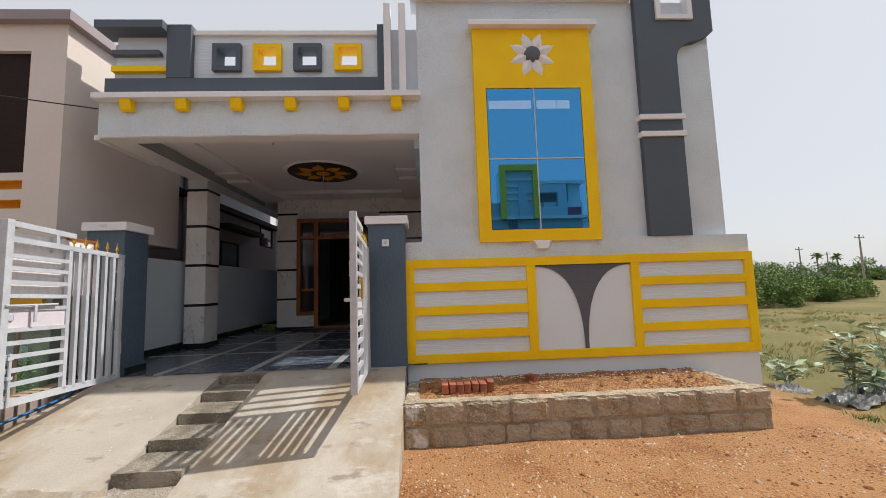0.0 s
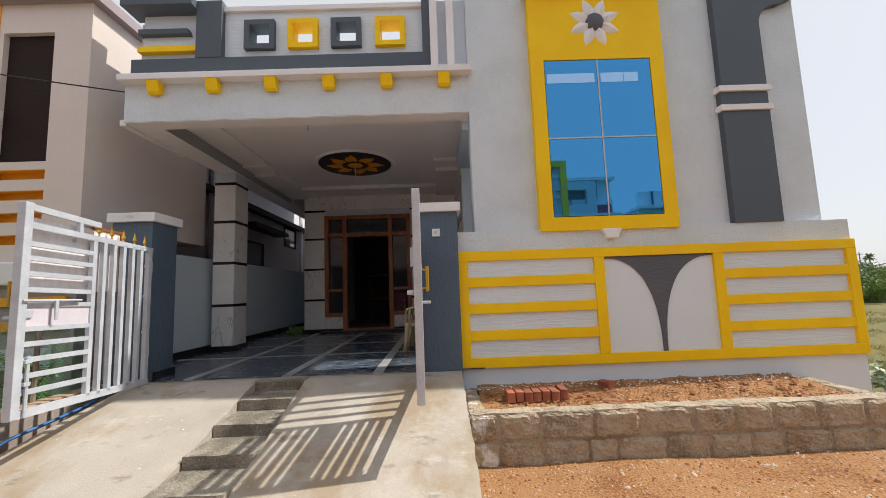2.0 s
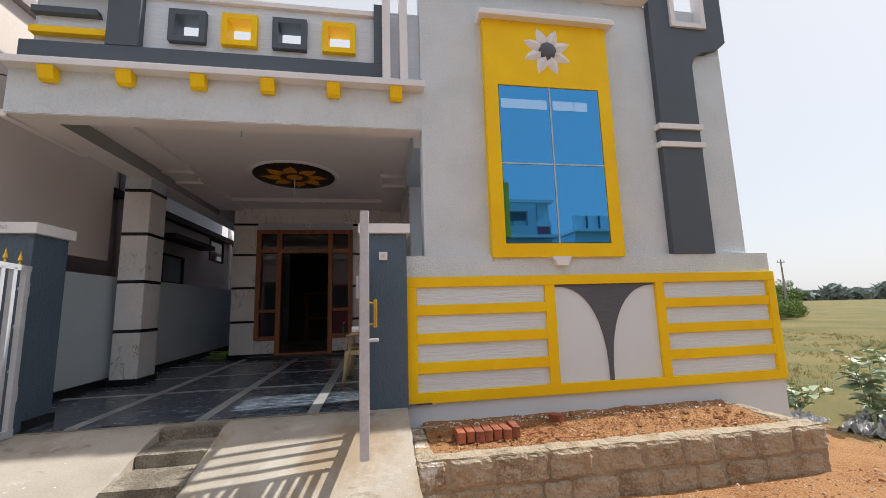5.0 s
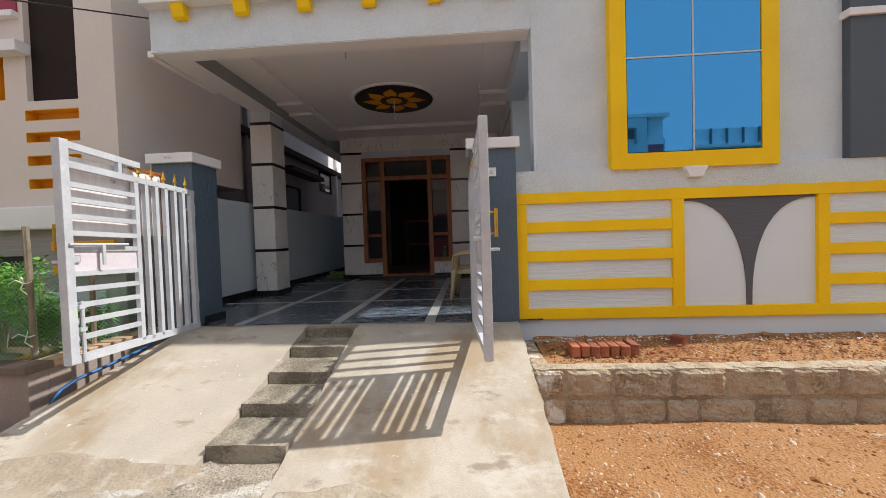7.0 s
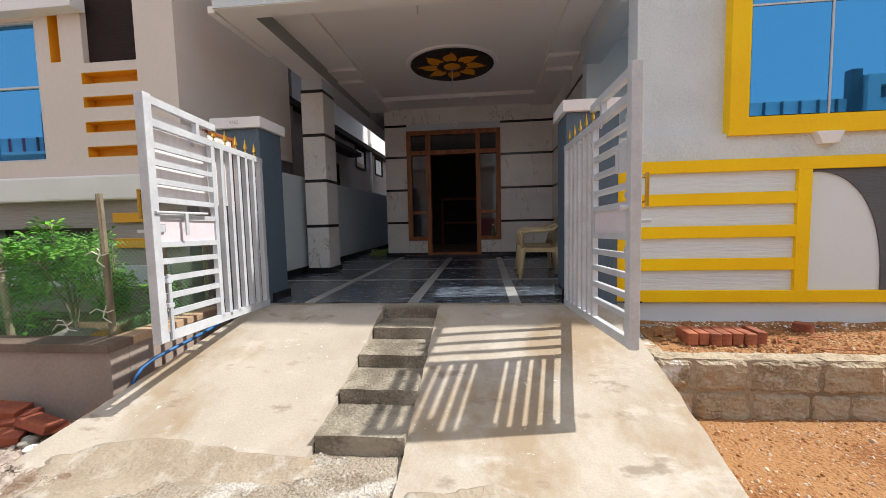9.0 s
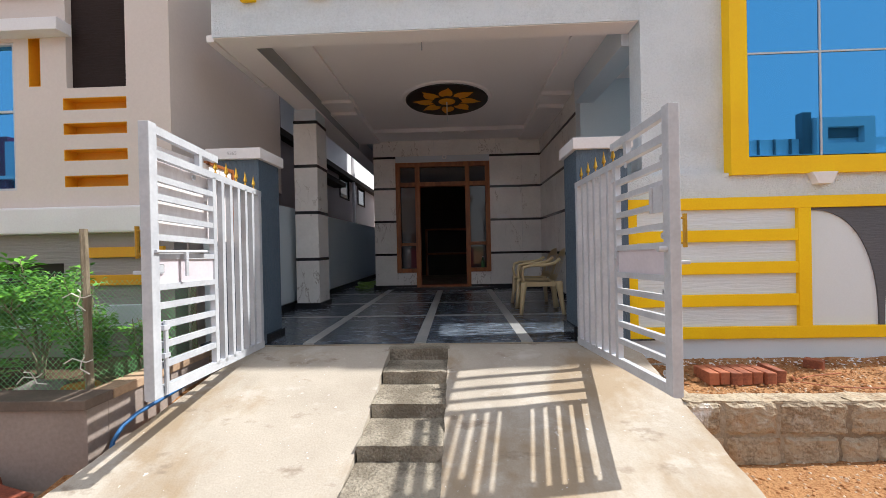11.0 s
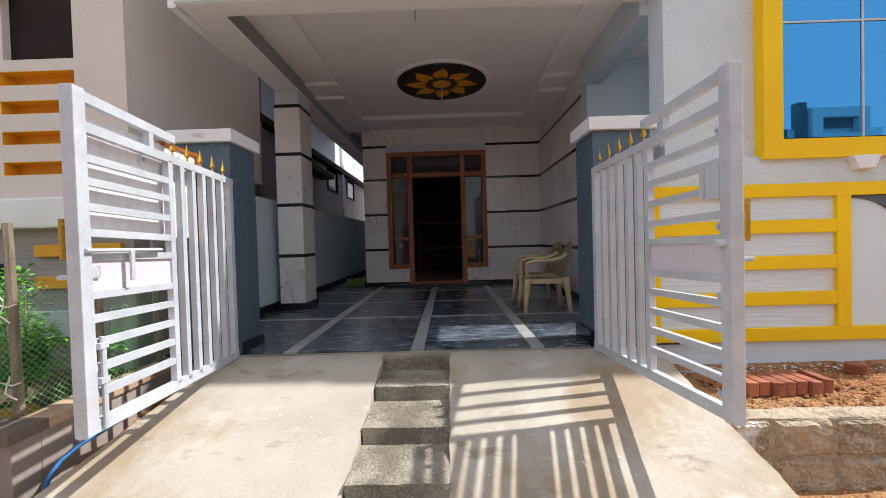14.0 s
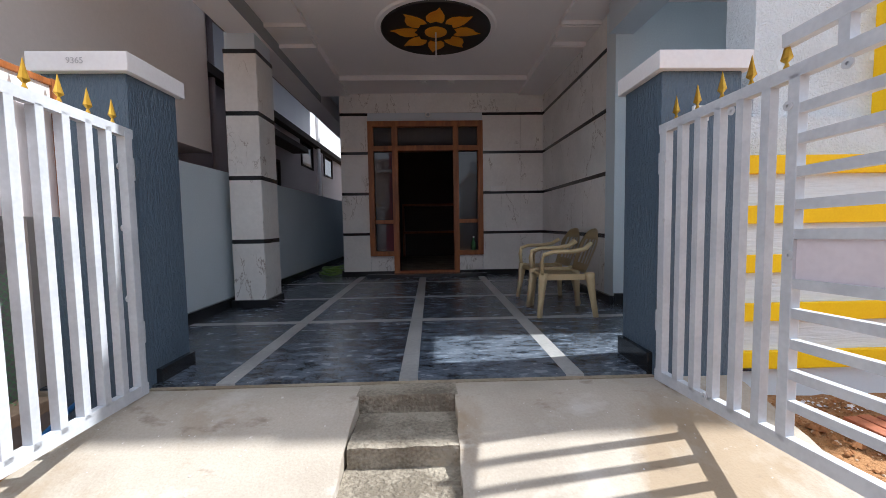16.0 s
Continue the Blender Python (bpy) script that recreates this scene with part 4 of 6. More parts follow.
n = 0
for row, (z0, z1) in enumerate(((-0.06, 0.135), (0.145, 0.35))):
    x = -0.26 - 0.17 * row
    while x < 3.2:
        w = 0.34 + 0.22 * noise.noise((x * 2.3, row, 0.2))
        a, b = max(-0.26, x), min(3.27, x + w - 0.014)
        if b - a > 0.08:
            rough_block("block", a, b, 3.80 + 0.014 * noise.noise((x * 3, row, 1)), 3.97, z0 + 0.008 * noise.noise((x * 5, row, 4)), z1 + 0.012 * noise.noise((x * 5, row, 7)), n, LIMED if b < 0.25 else BLOCK, planter, 0.012, 0.022)
            n += 1
        x += w
for row, (z0, z1) in enumerate(((-0.06, 0.165), (0.175, 0.345))):
    for xs, ye in ((-0.26, 4.69), (3.09, 4.66)):
        y = 3.985
        while y < ye - 0.05:
            e = min(ye, y + 0.35)
            rough_block("block", xs, xs + 0.16, y, e - 0.012, z0, z1, n, LIMED if xs < 0 else BLOCK, planter, 0.01, 0.03)
            n += 1
            y = e
rough_block("mortar_core", -0.25, 3.25, 3.816, 3.95, -0.1, 0.345, 50, MORTAR, planter, 0.008)
for k in range(7):
    rough_block("mortar_cap", -0.25 + 0.5 * k, min(3.25, 0.255 + 0.5 * k), 3.82, 3.955, 0.335, 0.354, 60 + k, BLOCK, planter, 0.014)
rough_block("mortar_core", -0.24, -0.12, 3.95, 4.69, -0.1, 0.335, 51, MORTAR, planter, 0.006)
rough_block("mortar_core", 3.11, 3.23, 3.95, 4.65, -0.1, 0.335, 52, MORTAR, planter, 0.006)
bm = bmesh.new()
gx, gy = 60, 16
rows = [[bm.verts.new((-0.11 + 3.21 * i / gx, 3.96 + 0.76 * j / gy, 0.315 + 0.05 * (j / gy) ** 1.5 + 0.015 * noise.noise((i * 0.22, j * 0.3, 4)) + 0.008 * noise.noise((i * 0.9, j * 0.9, 4)))) for i in range(gx + 1)] for j in range(gy + 1)]
for a, b in zip(rows, rows[1:]):
    for i in range(gx):
        bm.faces.new((a[i], a[i + 1], b[i + 1], b[i]))
part("bed_soil", bm, SOIL, planter, "loose orange soil", True)


def brick_mesh(seed, l=0.20, w=0.068, h=0.09):
    bm = boxes((-w / 2, w / 2, -l / 2, l / 2, 0, h), bevel=0.006)
    for v in bm.verts:
        v.co += Vector((noise.noise(v.co * 30 + Vector((seed, 0, 0))), noise.noise(v.co * 30 + Vector((0, seed, 0))), 0)) * 0.003
    return bm


for k in range(7):
    b = single("brick", brick_mesh(k), BRICK, "red clay brick standing on edge in a row", "brick", "row of bricks on the bed")
    b.matrix_basis = pose(0.15 + 0.078 * k, 4.27 + 0.012 * math.sin(k * 2.1), 0.33 + (0.012 if k == 6 else 0), 0, 4 if k == 6 else 0, 3 * math.sin(k * 1.7))
b = single("brick", brick_mesh(9, 0.12, 0.09, 0.07), BRICK, "single red clay brick lying on the soil bed", "brick")
b.matrix_basis = pose(1.13, 4.50, 0.345, 0, 0, 40)

# ---- porch floor slabs ----
floor = bpy.data.objects["floor"]
SX = [-3.97, -3.05, -2.95, -2.07, -1.97, -1.15, -1.05, -0.02]
SY = [4.66, 5.93, 6.02, 7.02, 7.11, 8.20, 8.29, 8.94]
for i in range(0, 8, 2):
    for j in range(0, 8, 2):
        part("slab", boxes((SX[i] + 0.002, SX[i + 1] - 0.002, SY[j] + 0.002, SY[j + 1] - 0.002, FLOOR - 0.012, FLOOR)), SLAB, floor, "dusty dark stone slab" if i + j == 0 else "")
for i in (1, 3, 5):
    for j in range(0, 7):
        part("strip", boxes((SX[i], SX[i + 1], SY[j] + 0.001, SY[j + 1] - 0.001, FLOOR - 0.012, FLOOR - 0.0005)), STRIP, floor)
for j in (1, 3, 5):
    for i in range(0, 8, 2):
        part("strip", boxes((SX[i] + 0.001, SX[i + 1] - 0.001, SY[j], SY[j + 1], FLOOR - 0.012, FLOOR - 0.0005)), STRIP, floor)
part("slab", boxes((-0.01, 3.5, 5.02, 6.42, FLOOR - 0.012, FLOOR)), SLAB, floor)
part("slab", boxes((-3.96, -3.34, 8.96, 16, FLOOR - 0.012, FLOOR - 0.001)), SLAB, floor)


# ---- neighbouring house ----
nb = thing("neighbour_house", (-6.5, 5.5, 0.0), "warm grey house with amber slots and brown panel", "house")
NY = 4.75
wall = part("wall", holed(-10.0, -4.25, 1.8, 4.72, NY, 4.95, [(-5.26, -4.66, 1.985, 2.09), (-5.26, -4.66, 2.225, 2.33), (-5.26, -4.66, 2.465, 2.57), (-5.26, -4.66, 2.69, 2.80), (-5.22, -4.66, 2.89, 4.38), (-5.578, -5.465, 2.915, 3.40), (-6.95, -5.72, 1.97, 3.33)]), BEIGE, nb, "warm grey front wall")


def lined_recess(x0, x1, z0, z1, mat, name, label, back=4.87):
    t = 0.004
    part(name, boxes((x0 + t, x1 - t, back, back + 0.02, z0 + t, z1 - t), (x0, x0 + t, NY + 0.001, back, z0, z1), (x1 - t, x1, NY + 0.001, back, z0, z1), (x0, x1, NY + 0.001, back, z0, z0 + t), (x0, x1, NY + 0.001, back, z1 - t, z1)), mat, nb, label)


for z0, z1 in ((1.985, 2.09), (2.225, 2.33), (2.465, 2.57), (2.69, 2.80)):
    lined_recess(-5.26, -4.66, z0, z1, GOLDY, "slot", "amber recessed slot")
part("brown_panel", boxes((-5.22, -4.66, 4.81, 4.85, 2.89, 4.38)), BROWNP, nb, "dark brown combed recess")
lined_recess(-5.578, -5.465, 2.915, 3.40, GOLDY, "slot", "amber upright slot")
part("upper_strip", boxes((-5.46, -5.27, 4.74, 4.76, 3.93, 4.72)), GOLDY, nb, "amber strip")
part("upper_strip", boxes((-5.47, -5.27, 4.735, 4.76, 3.80, 3.93)), CRIMSON, nb, "crimson band")
part("upper_strip", boxes((-5.80, -5.47, 4.732, 4.76, 4.25, 4.72)), CRIMSON, nb, "crimson block")
part("upper_strip", boxes((-9.0, -5.48, 4.738, 4.76, 3.80, 4.25)), GOLDY, nb, "amber band")
part("cornice", boxes((-10, -5.17, 4.62, 4.76, 3.36, 3.47), (-10, -5.26, 4.68, 4.76, 3.74, 3.80), bevel=0.006), WHITE, nb, "white moulding")
part("band", boxes((-10.0, -4.27, 4.68, 4.95, 1.56, 1.80), bevel=0.02), WHITE, nb, "white plinth band")
part("base_wall", holed(-10, -4.27, 0, 1.56, 4.78, 4.98, [(-6.5, -5.32, 0.93, 1.29)]), add_relief(surf("taupe combed paint", (0.36, 0.325, 0.315), (0.31, 0.28, 0.27), 0.7, 1, 60, 0.2, 0.003), "wave", 9, 0.006, 0.4, (0.5, 1, 5)), nb, "taupe combed base wall")
part("base_opening", boxes((-6.5, -5.32, 4.90, 4.93, 0.93, 1.29)), BLACKP, nb, "dark low opening")
part("base_sill", boxes((-6.6, -4.5, 4.72, 4.78, 0.70, 0.90)), PALE, nb, "pale sill band")
for z in (1.335, 1.08):
    part("yellow_bar", boxes((-5.05, -4.35, 4.745, 4.785, z, z + 0.095), bevel=0.004), GOLDY, nb, "amber bar")
    part("yellow_bar", boxes((-7.6, -6.75, 4.745, 4.785, z, z + 0.095), bevel=0.004), GOLDY, nb, "amber bar")
nwin = part("window", boxes((-6.95, -6.925, 4.76, 4.84, 1.97, 3.33), (-5.745, -5.72, 4.76, 4.84, 1.97, 3.33), (-6.925, -5.745, 4.76, 4.84, 1.97, 1.99), (-6.925, -5.745, 4.76, 4.84, 3.31, 3.33), (-6.335, -6.315, 4.765, 4.80, 1.99, 3.31), (-6.925, -6.335, 4.765, 4.80, 2.69, 2.71), (-6.315, -5.745, 4.765, 4.80, 2.69, 2.71)), STEEL, nb, "slim aluminium window frame")
for i in range(2):
    for k in range(2):
        x0, z0 = (-6.92, -6.315)[i], (1.992, 2.711)[k]
        part("pane", boxes((x0, x0 + 0.572, 4.785, 4.793, z0, z0 + (0.696 if k == 0 else 0.597))), MIRROR, nwin, "blue reflective pane")
part("side_wall", boxes((-4.45, -4.25, 4.95, 5.35, 0.0, 2.2), bevel=0.0), BEIGE, nb, "warm grey side wall")
part("upper_side_wall", boxes((-5.0, -4.25, 4.95, 6.97, 2.20, 4.72)), BEIGE, nb, "warm grey side wall")
part("roof", boxes((-10, -4.15, 4.65, 7.05, 4.72, 4.84)), MAUVE, nb, "grey roof slab")
part("rear_wall", boxes((-5.0, -4.78, 5.0, 16.0, 0.0, 3.42)), MAUVE, nb, "mauve rear side wall")
# added overhang, sized to keep the sun off the white rear wall
part("rear_roof", boxes((-5.0, -4.22, 6.97, 12.3, 4.12, 4.24)), MAUVE, nb, "grey slab added to shade the rear wall")
part("rear_upper", boxes((-4.98, -4.74, 6.97, 16.0, 3.42, 4.12)), WHITE, nb, "white upper rear wall")
part("sunshade", boxes((-4.78, -4.62, 6.99, 16.0, 3.33, 3.45)), BROWNP, nb, "dark sunshade band")
part("sunshade", boxes((-4.78, -4.45, 9.2, 11.1, 2.92, 3.02)), BROWNP, nb, "dark window shade")
for y, z in ((9.4, 2.05), (11.6, 2.75), (13.5, 2.75)):
    w = part("window", boxes((-4.80, -4.755, y, y + 0.05, z, z + 0.6), (-4.80, -4.755, y + 0.85, y + 0.9, z, z + 0.6), (-4.80, -4.755, y + 0.05, y + 0.85, z, z + 0.04), (-4.80, -4.755, y + 0.05, y + 0.85, z + 0.56, z + 0.6)), BROWNP, nb, "brown rear window frame")
    part("pane", boxes((-4.785, -4.777, y + 0.05, y + 0.85, z + 0.04, z + 0.56)), DARKGLASS, w)
part("rain_pipe", tube([(-4.70, 7.9, 0.3), (-4.70, 7.9, 4.5)], 0.04, 10), MAUVE, nb, "mauve rain pipe")
part("rain_pipe", tube([(-4.70, 12.75, 0.3), (-4.70, 12.75, 4.8)], 0.05, 10), WHITE, nb, "white rain pipe")

# ---- neighbour's garden ----
garden_wall = single("garden_wall", boxes((-8.0, -3.87, 3.50, 3.64, -0.15, 0.46), (-4.0, -3.87, 3.64, 4.66, -0.1, 0.46), bevel=0.006),
                     surf("rendered cement", (0.40, 0.335, 0.30), (0.27, 0.22, 0.195), 0.85, 1.6, 40, 0.3, 0.004, mixture=0.8), "low rendered garden wall", "garden wall")
single("wall_coping", boxes((-8.0, -3.855, 3.47, 3.66, 0.46, 0.52), bevel=0.006), surf("brown coping stone", (0.17, 0.125, 0.10), (0.10, 0.075, 0.06), 0.6, 3, 40, 0.3, 0.003), "brown stone coping on the garden wall", "coping")
single("wall_coping", boxes((-4.02, -3.855, 3.67, 4.66, 0.46, 0.52), bevel=0.006), surf("peach coping stone", (0.52, 0.36, 0.24), (0.36, 0.25, 0.17), 0.7, 3, 40, 0.3, 0.003), "peach stone coping on the garden wall", "coping")
single("garden_soil", boxes((-8.0, -4.01, 3.65, 4.75, 0.0, 0.43)), surf("dark garden soil", (0.13, 0.085, 0.05), (0.07, 0.045, 0.028), 0.95, 4, 40, 0.6, 0.01), "dark garden soil behind the low wall", "soil", kind="stuff")


def post(x, y, z0, z1, r, lean):
    p = single("fence_post", tube([(x, y, z0), (x + lean * 0.5, y, (z0 + z1) / 2), (x + lean, y, z1)], r, 7, None, r * 0.9), BARK, "weathered wooden fence post of the garden net", "post", "garden fence posts")
    return p


post(-4.88, 3.70, 0.42, 1.42, 0.024, -0.06)
post(-4.04, 3.70, 0.42, 1.53, 0.024, -0.02)
post(-6.0, 3.70, 0.42, 1.4, 0.03, 0.04)
post(-3.97, 4.10, 0.42, 1.22, 0.022, 0.02)
post(-3.97, 4.6, 0.42, 1.2, 0.022, 0.0)


def net_sheet(a, b, z0, z1, gap=0.038, r=0.0011):
    """Diamond plastic netting between two posts."""
    verts, faces = [], []
    a, b = Vector(a), Vector(b)
    length, height = (b - a).length, z1 - z0
    d = (b - a).normalized()
    nrm = Vector((-d.y, d.x, 0))

    def at(u, v):
        sag = 0.012 * noise.noise((u * 3 + a.x, v * 4, 0.7))
        return a + d * u + nrm * sag + Vector((0, 0, z0 + v - 0.02 * math.sin(math.pi * u / length) * v / height))

    k = -height
    while k < length:
        for s in (1, -1):
            u0, u1 = max(0.0, k), min(length, k + height)
            if u1 - u0 < 0.01:
                continue
            m = max(2, int((u1 - u0) / 0.09))
            for i in range(m):
                p, q = u0 + (u1 - u0) * i / m, u0 + (u1 - u0) * (i + 1) / m
                vp, vq = (p - k, q - k) if s == 1 else (height - (p - k), height - (q - k))
                P, Q = at(p, vp), at(q, vq)
                side = (Q - P).cross(nrm).normalized() * r
                o = nrm * r
                n0 = len(verts)
                verts.extend([P + side, P - side, P + o * 1.2, Q + side, Q - side, Q + o * 1.2])
                faces.extend([(n0, n0 + 3, n0 + 4, n0 + 1), (n0 + 1, n0 + 4, n0 + 5, n0 + 2), (n0 + 2, n0 + 5, n0 + 3, n0)])
        k += gap
    me = bpy.data.meshes.new("net_fence")
    me.from_pydata([tuple(v) for v in verts], [], faces)
    me.materials.append(NET)
    return tagged(new("net_fence", me), "green diamond plastic net tied to posts", "net", "garden net")


net_sheet((-7.6, 3.66, 0), (-4.03, 3.66, 0), 0.50, 1.27)
net_sheet((-4.0, 3.68, 0), (-3.95, 4.6, 0), 0.50, 1.2)
for x, z in ((-4.04, 1.10), (-4.04, 0.70), (-4.35, 0.60), (-4.88, 1.0)):
    random.seed(int(abs(x * 100 + z * 10)))
    bm = bmesh.new()
    for k in range(4):
        a = random.uniform(0, 6.28)
        tube([(x, 3.645, z), (x + 0.05 * math.cos(a), 3.625, z + 0.04 * math.sin(a)), (x + 0.10 * math.cos(a + 0.5), 3.63, z + 0.07 * math.sin(a + 0.5) - 0.02)], 0.004, 5, bm)
    single("cord_tie", bm, ROPE, "white cord knotted round the garden net", "cord")


def leafy(name, base, height, width, count, leaf, mat, label, category, seed, stems=5, group="", droop=0.3, round_leaf=False, bare=0.25):
    """A shrub: thin forking stems and many separate leaves."""
    rnd = random.Random(seed)
    t = thing(name, base, label, category, group)
    bm = bmesh.new()
    lines = []
    for s in range(stems):
        a, lean = rnd.uniform(0, 6.28), rnd.uniform(0.15, 0.5) * width
        h = height * rnd.uniform(0.65, 1.0)
        pts = [Vector(base) + Vector((math.cos(a) * lean * f ** 1.4, math.sin(a) * lean * f ** 1.4, h * f)) + Vector((rnd.uniform(-1, 1), rnd.uniform(-1, 1), 0)) * 0.02 * f for f in (0, 0.25, 0.5, 0.75, 1)]
        tube(pts, 0.006 + 0.006 * height, 6, bm, 0.003)
        lines.append(pts)
        for q in range(3):
            i = rnd.randint(1, 3)
            b = rnd.uniform(0, 6.28)
            e = pts[i] + Vector((math.cos(b) * 0.3 * width, math.sin(b) * 0.3 * width, 0.25 * height * rnd.uniform(0.3, 1)))
            br = [pts[i], (pts[i] + e) / 2 + Vector((0, 0, 0.03)), e]
            tube(br, 0.005, 5, bm, 0.002)
            lines.append([pts[i], pts[i] * 0.5 + e * 0.5, e])
    part("stem", bm, BARK if bare > 0.22 else LEAF2, t)
    verts, faces = [], []
    for k in range(count):
        ln = rnd.choice(lines)
        f = rnd.uniform(bare, 1) * (len(ln) - 1)
        i = min(int(f), len(ln) - 2)
        p = ln[i].lerp(ln[i + 1], f - i)
        a = rnd.uniform(0, 6.28)
        d = Vector((math.cos(a), math.sin(a), rnd.uniform(-droop, 0.7))).normalized()
        s = d.cross(Vector((rnd.uniform(-0.3, 0.3), rnd.uniform(-0.3, 0.3), 1))).normalized()
        u = s.cross(d)
        L = leaf * rnd.uniform(0.6, 1.25)
        w = L * (0.36 if round_leaf else 0.22)
        st = p + d * rnd.uniform(0.01, 0.05) * (1 + width)
        n0 = len(verts)
        verts.extend([st, st + d * L * 0.35 + s * w + u * w * 0.3, st + d * L * 0.75 + s * w * 0.8 + u * w * 0.3 - Vector((0, 0, L * 0.04)), st + d * L - Vector((0, 0, L * 0.12)), st + d * L * 0.75 - s * w * 0.8 + u * w * 0.3 - Vector((0, 0, L * 0.04)), st + d * L * 0.35 - s * w + u * w * 0.3, st + d * L * 0.4])
        faces.extend([(n0, n0 + 1, n0 + 6), (n0 + 1, n0 + 2, n0 + 3, n0 + 6), (n0 + 6, n0 + 3, n0 + 4, n0 + 5), (n0, n0 + 6, n0 + 5)])
    me = bpy.data.meshes.new("foliage")
    off = Vector(base)
    me.from_pydata([tuple(v - off) for v in verts], [], faces)
    me.materials.append(mat)
    me.shade_smooth()
    ob = new("foliage", me)
    ob.parent = t
    return t


leafy("garden_shrub", (-4.75, 4.05, 0.43), 0.92, 0.75, 1900, 0.065, LEAF, "bright green leafy shrub behind the net", "shrub", 3, 6, bare=0.5)
leafy("garden_shrub", (-4.3, 3.95, 0.43), 0.78, 0.38, 1700, 0.045, LEAF, "bright green leafy shrub behind the net", "shrub", 4, 6)
leafy("garden_shrub", (-5.5, 4.1, 0.43), 0.95, 0.8, 1900, 0.07, LEAF, "bright green leafy shrub behind the net", "shrub", 5, 6, bare=0.5)
leafy("garden_shrub", (-6.5, 4.1, 0.43), 0.8, 0.8, 1200, 0.095, LEAF, "bright green leafy shrub behind the net", "shrub", 6, 7)
leafy("garden_plant", (-4.2, 4.3, 0.43), 0.45, 0.35, 220, 0.06, LEAF, "low green plant in the garden bed", "plant", 7, 5)
leafy("garden_plant", (-5.0, 3.85, 0.43), 0.35, 0.5, 320, 0.06, LEAF, "low green plant in the garden bed", "plant", 8, 5)


def stone(x, y, z, r, mat, label, seed):
    bm = bmesh.new()
    bmesh.ops.create_icosphere(bm, subdivisions=3, radius=1)
    for v in bm.verts:
        v.co *= 1 + 0.35 * noise.noise(v.co * 1.3 + Vector((seed, 0, 0))) + 0.1 * noise.noise(v.co * 4 + Vector((seed, 3, 0)))
        v.co = Vector((v.co.x * r * 1.5, v.co.y * r, max(-0.5, v.co.z) * r * 0.8))
    s = single("stone", bm, mat, label, "stone", smooth=True)
    s.matrix_basis = pose(x, y, z, 0, 0, seed * 40)


stone(-4.5, 3.80, 0.46, 0.09, STONE, "grey stone lying in the garden bed", 1)
stone(-4.2, 3.78, 0.47, 0.08, surf("ochre stone", (0.42, 0.22, 0.05), (0.3, 0.15, 0.03), 0.9, 6, 40, 0.5, 0.01), "ochre stone lying in the garden bed", 2)
stone(-4.15, 3.2, 0.0, 0.04, STONE, "grey stone by the drive", 3)
# broken red slabs piled at the wall's foot
for x, y, z, rx, ry, rz, w in ((-4.45, 3.33, 0.03, 8, -6, 20, 0.30), (-4.2, 3.32, 0.03, -14, 8, -8, 0.26), (-4.36, 3.2, 0.0, 4, 10, 32, 0.24), (-4.66, 3.25, 0.0, 12, -4, -20, 0.28), (-4.56, 3.36, 0.09, 5, 8, 12, 0.30)):
    bm = boxes((-w / 2, w / 2, -0.07, 0.07, -0.028, 0.028), bevel=0.006)
    b = single("broken_brick", bm, surf("dark red clay", (0.36, 0.10, 0.05), (0.20, 0.05, 0.028), 0.85, 6, 50, 0.4, 0.004), "dark red broken clay slab at the wall's foot", "brick", "pile of clay slabs")
    b.matrix_basis = pose(x, y, z + 0.02, rx, ry, rz)
single("water_pipe", tube([(-3.72, 4.6, 0.50), (-3.70, 4.35, 0.42), (-3.72, 4.05, 0.38), (-3.78, 3.75, 0.33), (-3.80, 3.66, 0.29), (-3.81, 3.60, 0.22), (-3.81, 3.57, 0.10)], 0.013, 8), PIPE, "blue plastic water pipe along the drive edge", "pipe", smooth=True)
ring = lathe([(0.035, 0), (0.04, 0.012), (0.028, 0.02), (0.02, 0.012), (0.02, 0.0)], (-4.02, 3.12, 0.005), 14)
single("pipe_ring", ring, WHITE, "white plastic pipe ring on the gravel", "pipe ring")

# ---- porch things ----
rose = thing("ceiling_rosette", (-1.79, 7.02, 3.52), "black ceiling disc painted with an orange flower", "ceiling rosette")
part("disc", lathe([(0.59, -0.03), (0.60, -0.018), (0.60, 0.0)], (-1.79, 7.02, 3.52), 64), BLACKP, rose, "black disc")
ORANGE = surf("orange paint", (0.85, 0.36, 0.015), (0.72, 0.25, 0.01), 0.45, 3, 60, 0.05, 0.001)
for k in range(8):
    a = k * math.pi / 4
    pts = [(0.20, -0.06), (0.255, -0.10), (0.33, -0.105), (0.40, -0.06), (0.44, 0.0), (0.495, 0.03), (0.42, 0.06), (0.34, 0.085), (0.26, 0.085), (0.20, 0.06), (0.235, 0.0)]
    bm = bmesh.new()
    lo = [bm.verts.new((-1.79 + r * math.cos(a) - s * math.sin(a), 7.02 + r * math.sin(a) + s * math.cos(a), 3.484)) for r, s in pts]
    hi = [bm.verts.new((v.co.x, v.co.y, 3.491)) for v in lo]
    bm.faces.new(lo)
    for i in range(len(lo)):
        bm.faces.new((lo[i], hi[i], hi[(i + 1) % len(lo)], lo[(i + 1) % len(lo)]))
    bmesh.ops.recalc_face_normals(bm, faces=bm.faces)
    part("petal", bm, ORANGE, rose, "orange petal")
part("flower_centre", lathe([(0.12, -0.036), (0.125, -0.026), (0.12, 0.0)], (-1.79, 7.02, 3.52), 32), ORANGE, rose, "orange centre")
part("plaster_rim", lathe([(0.60, -0.016), (0.645, -0.016), (0.665, 0.0), (0.60, 0.0)], (-1.79, 7.02, 3.52), 64), CEIL, rose, "white plaster rim")
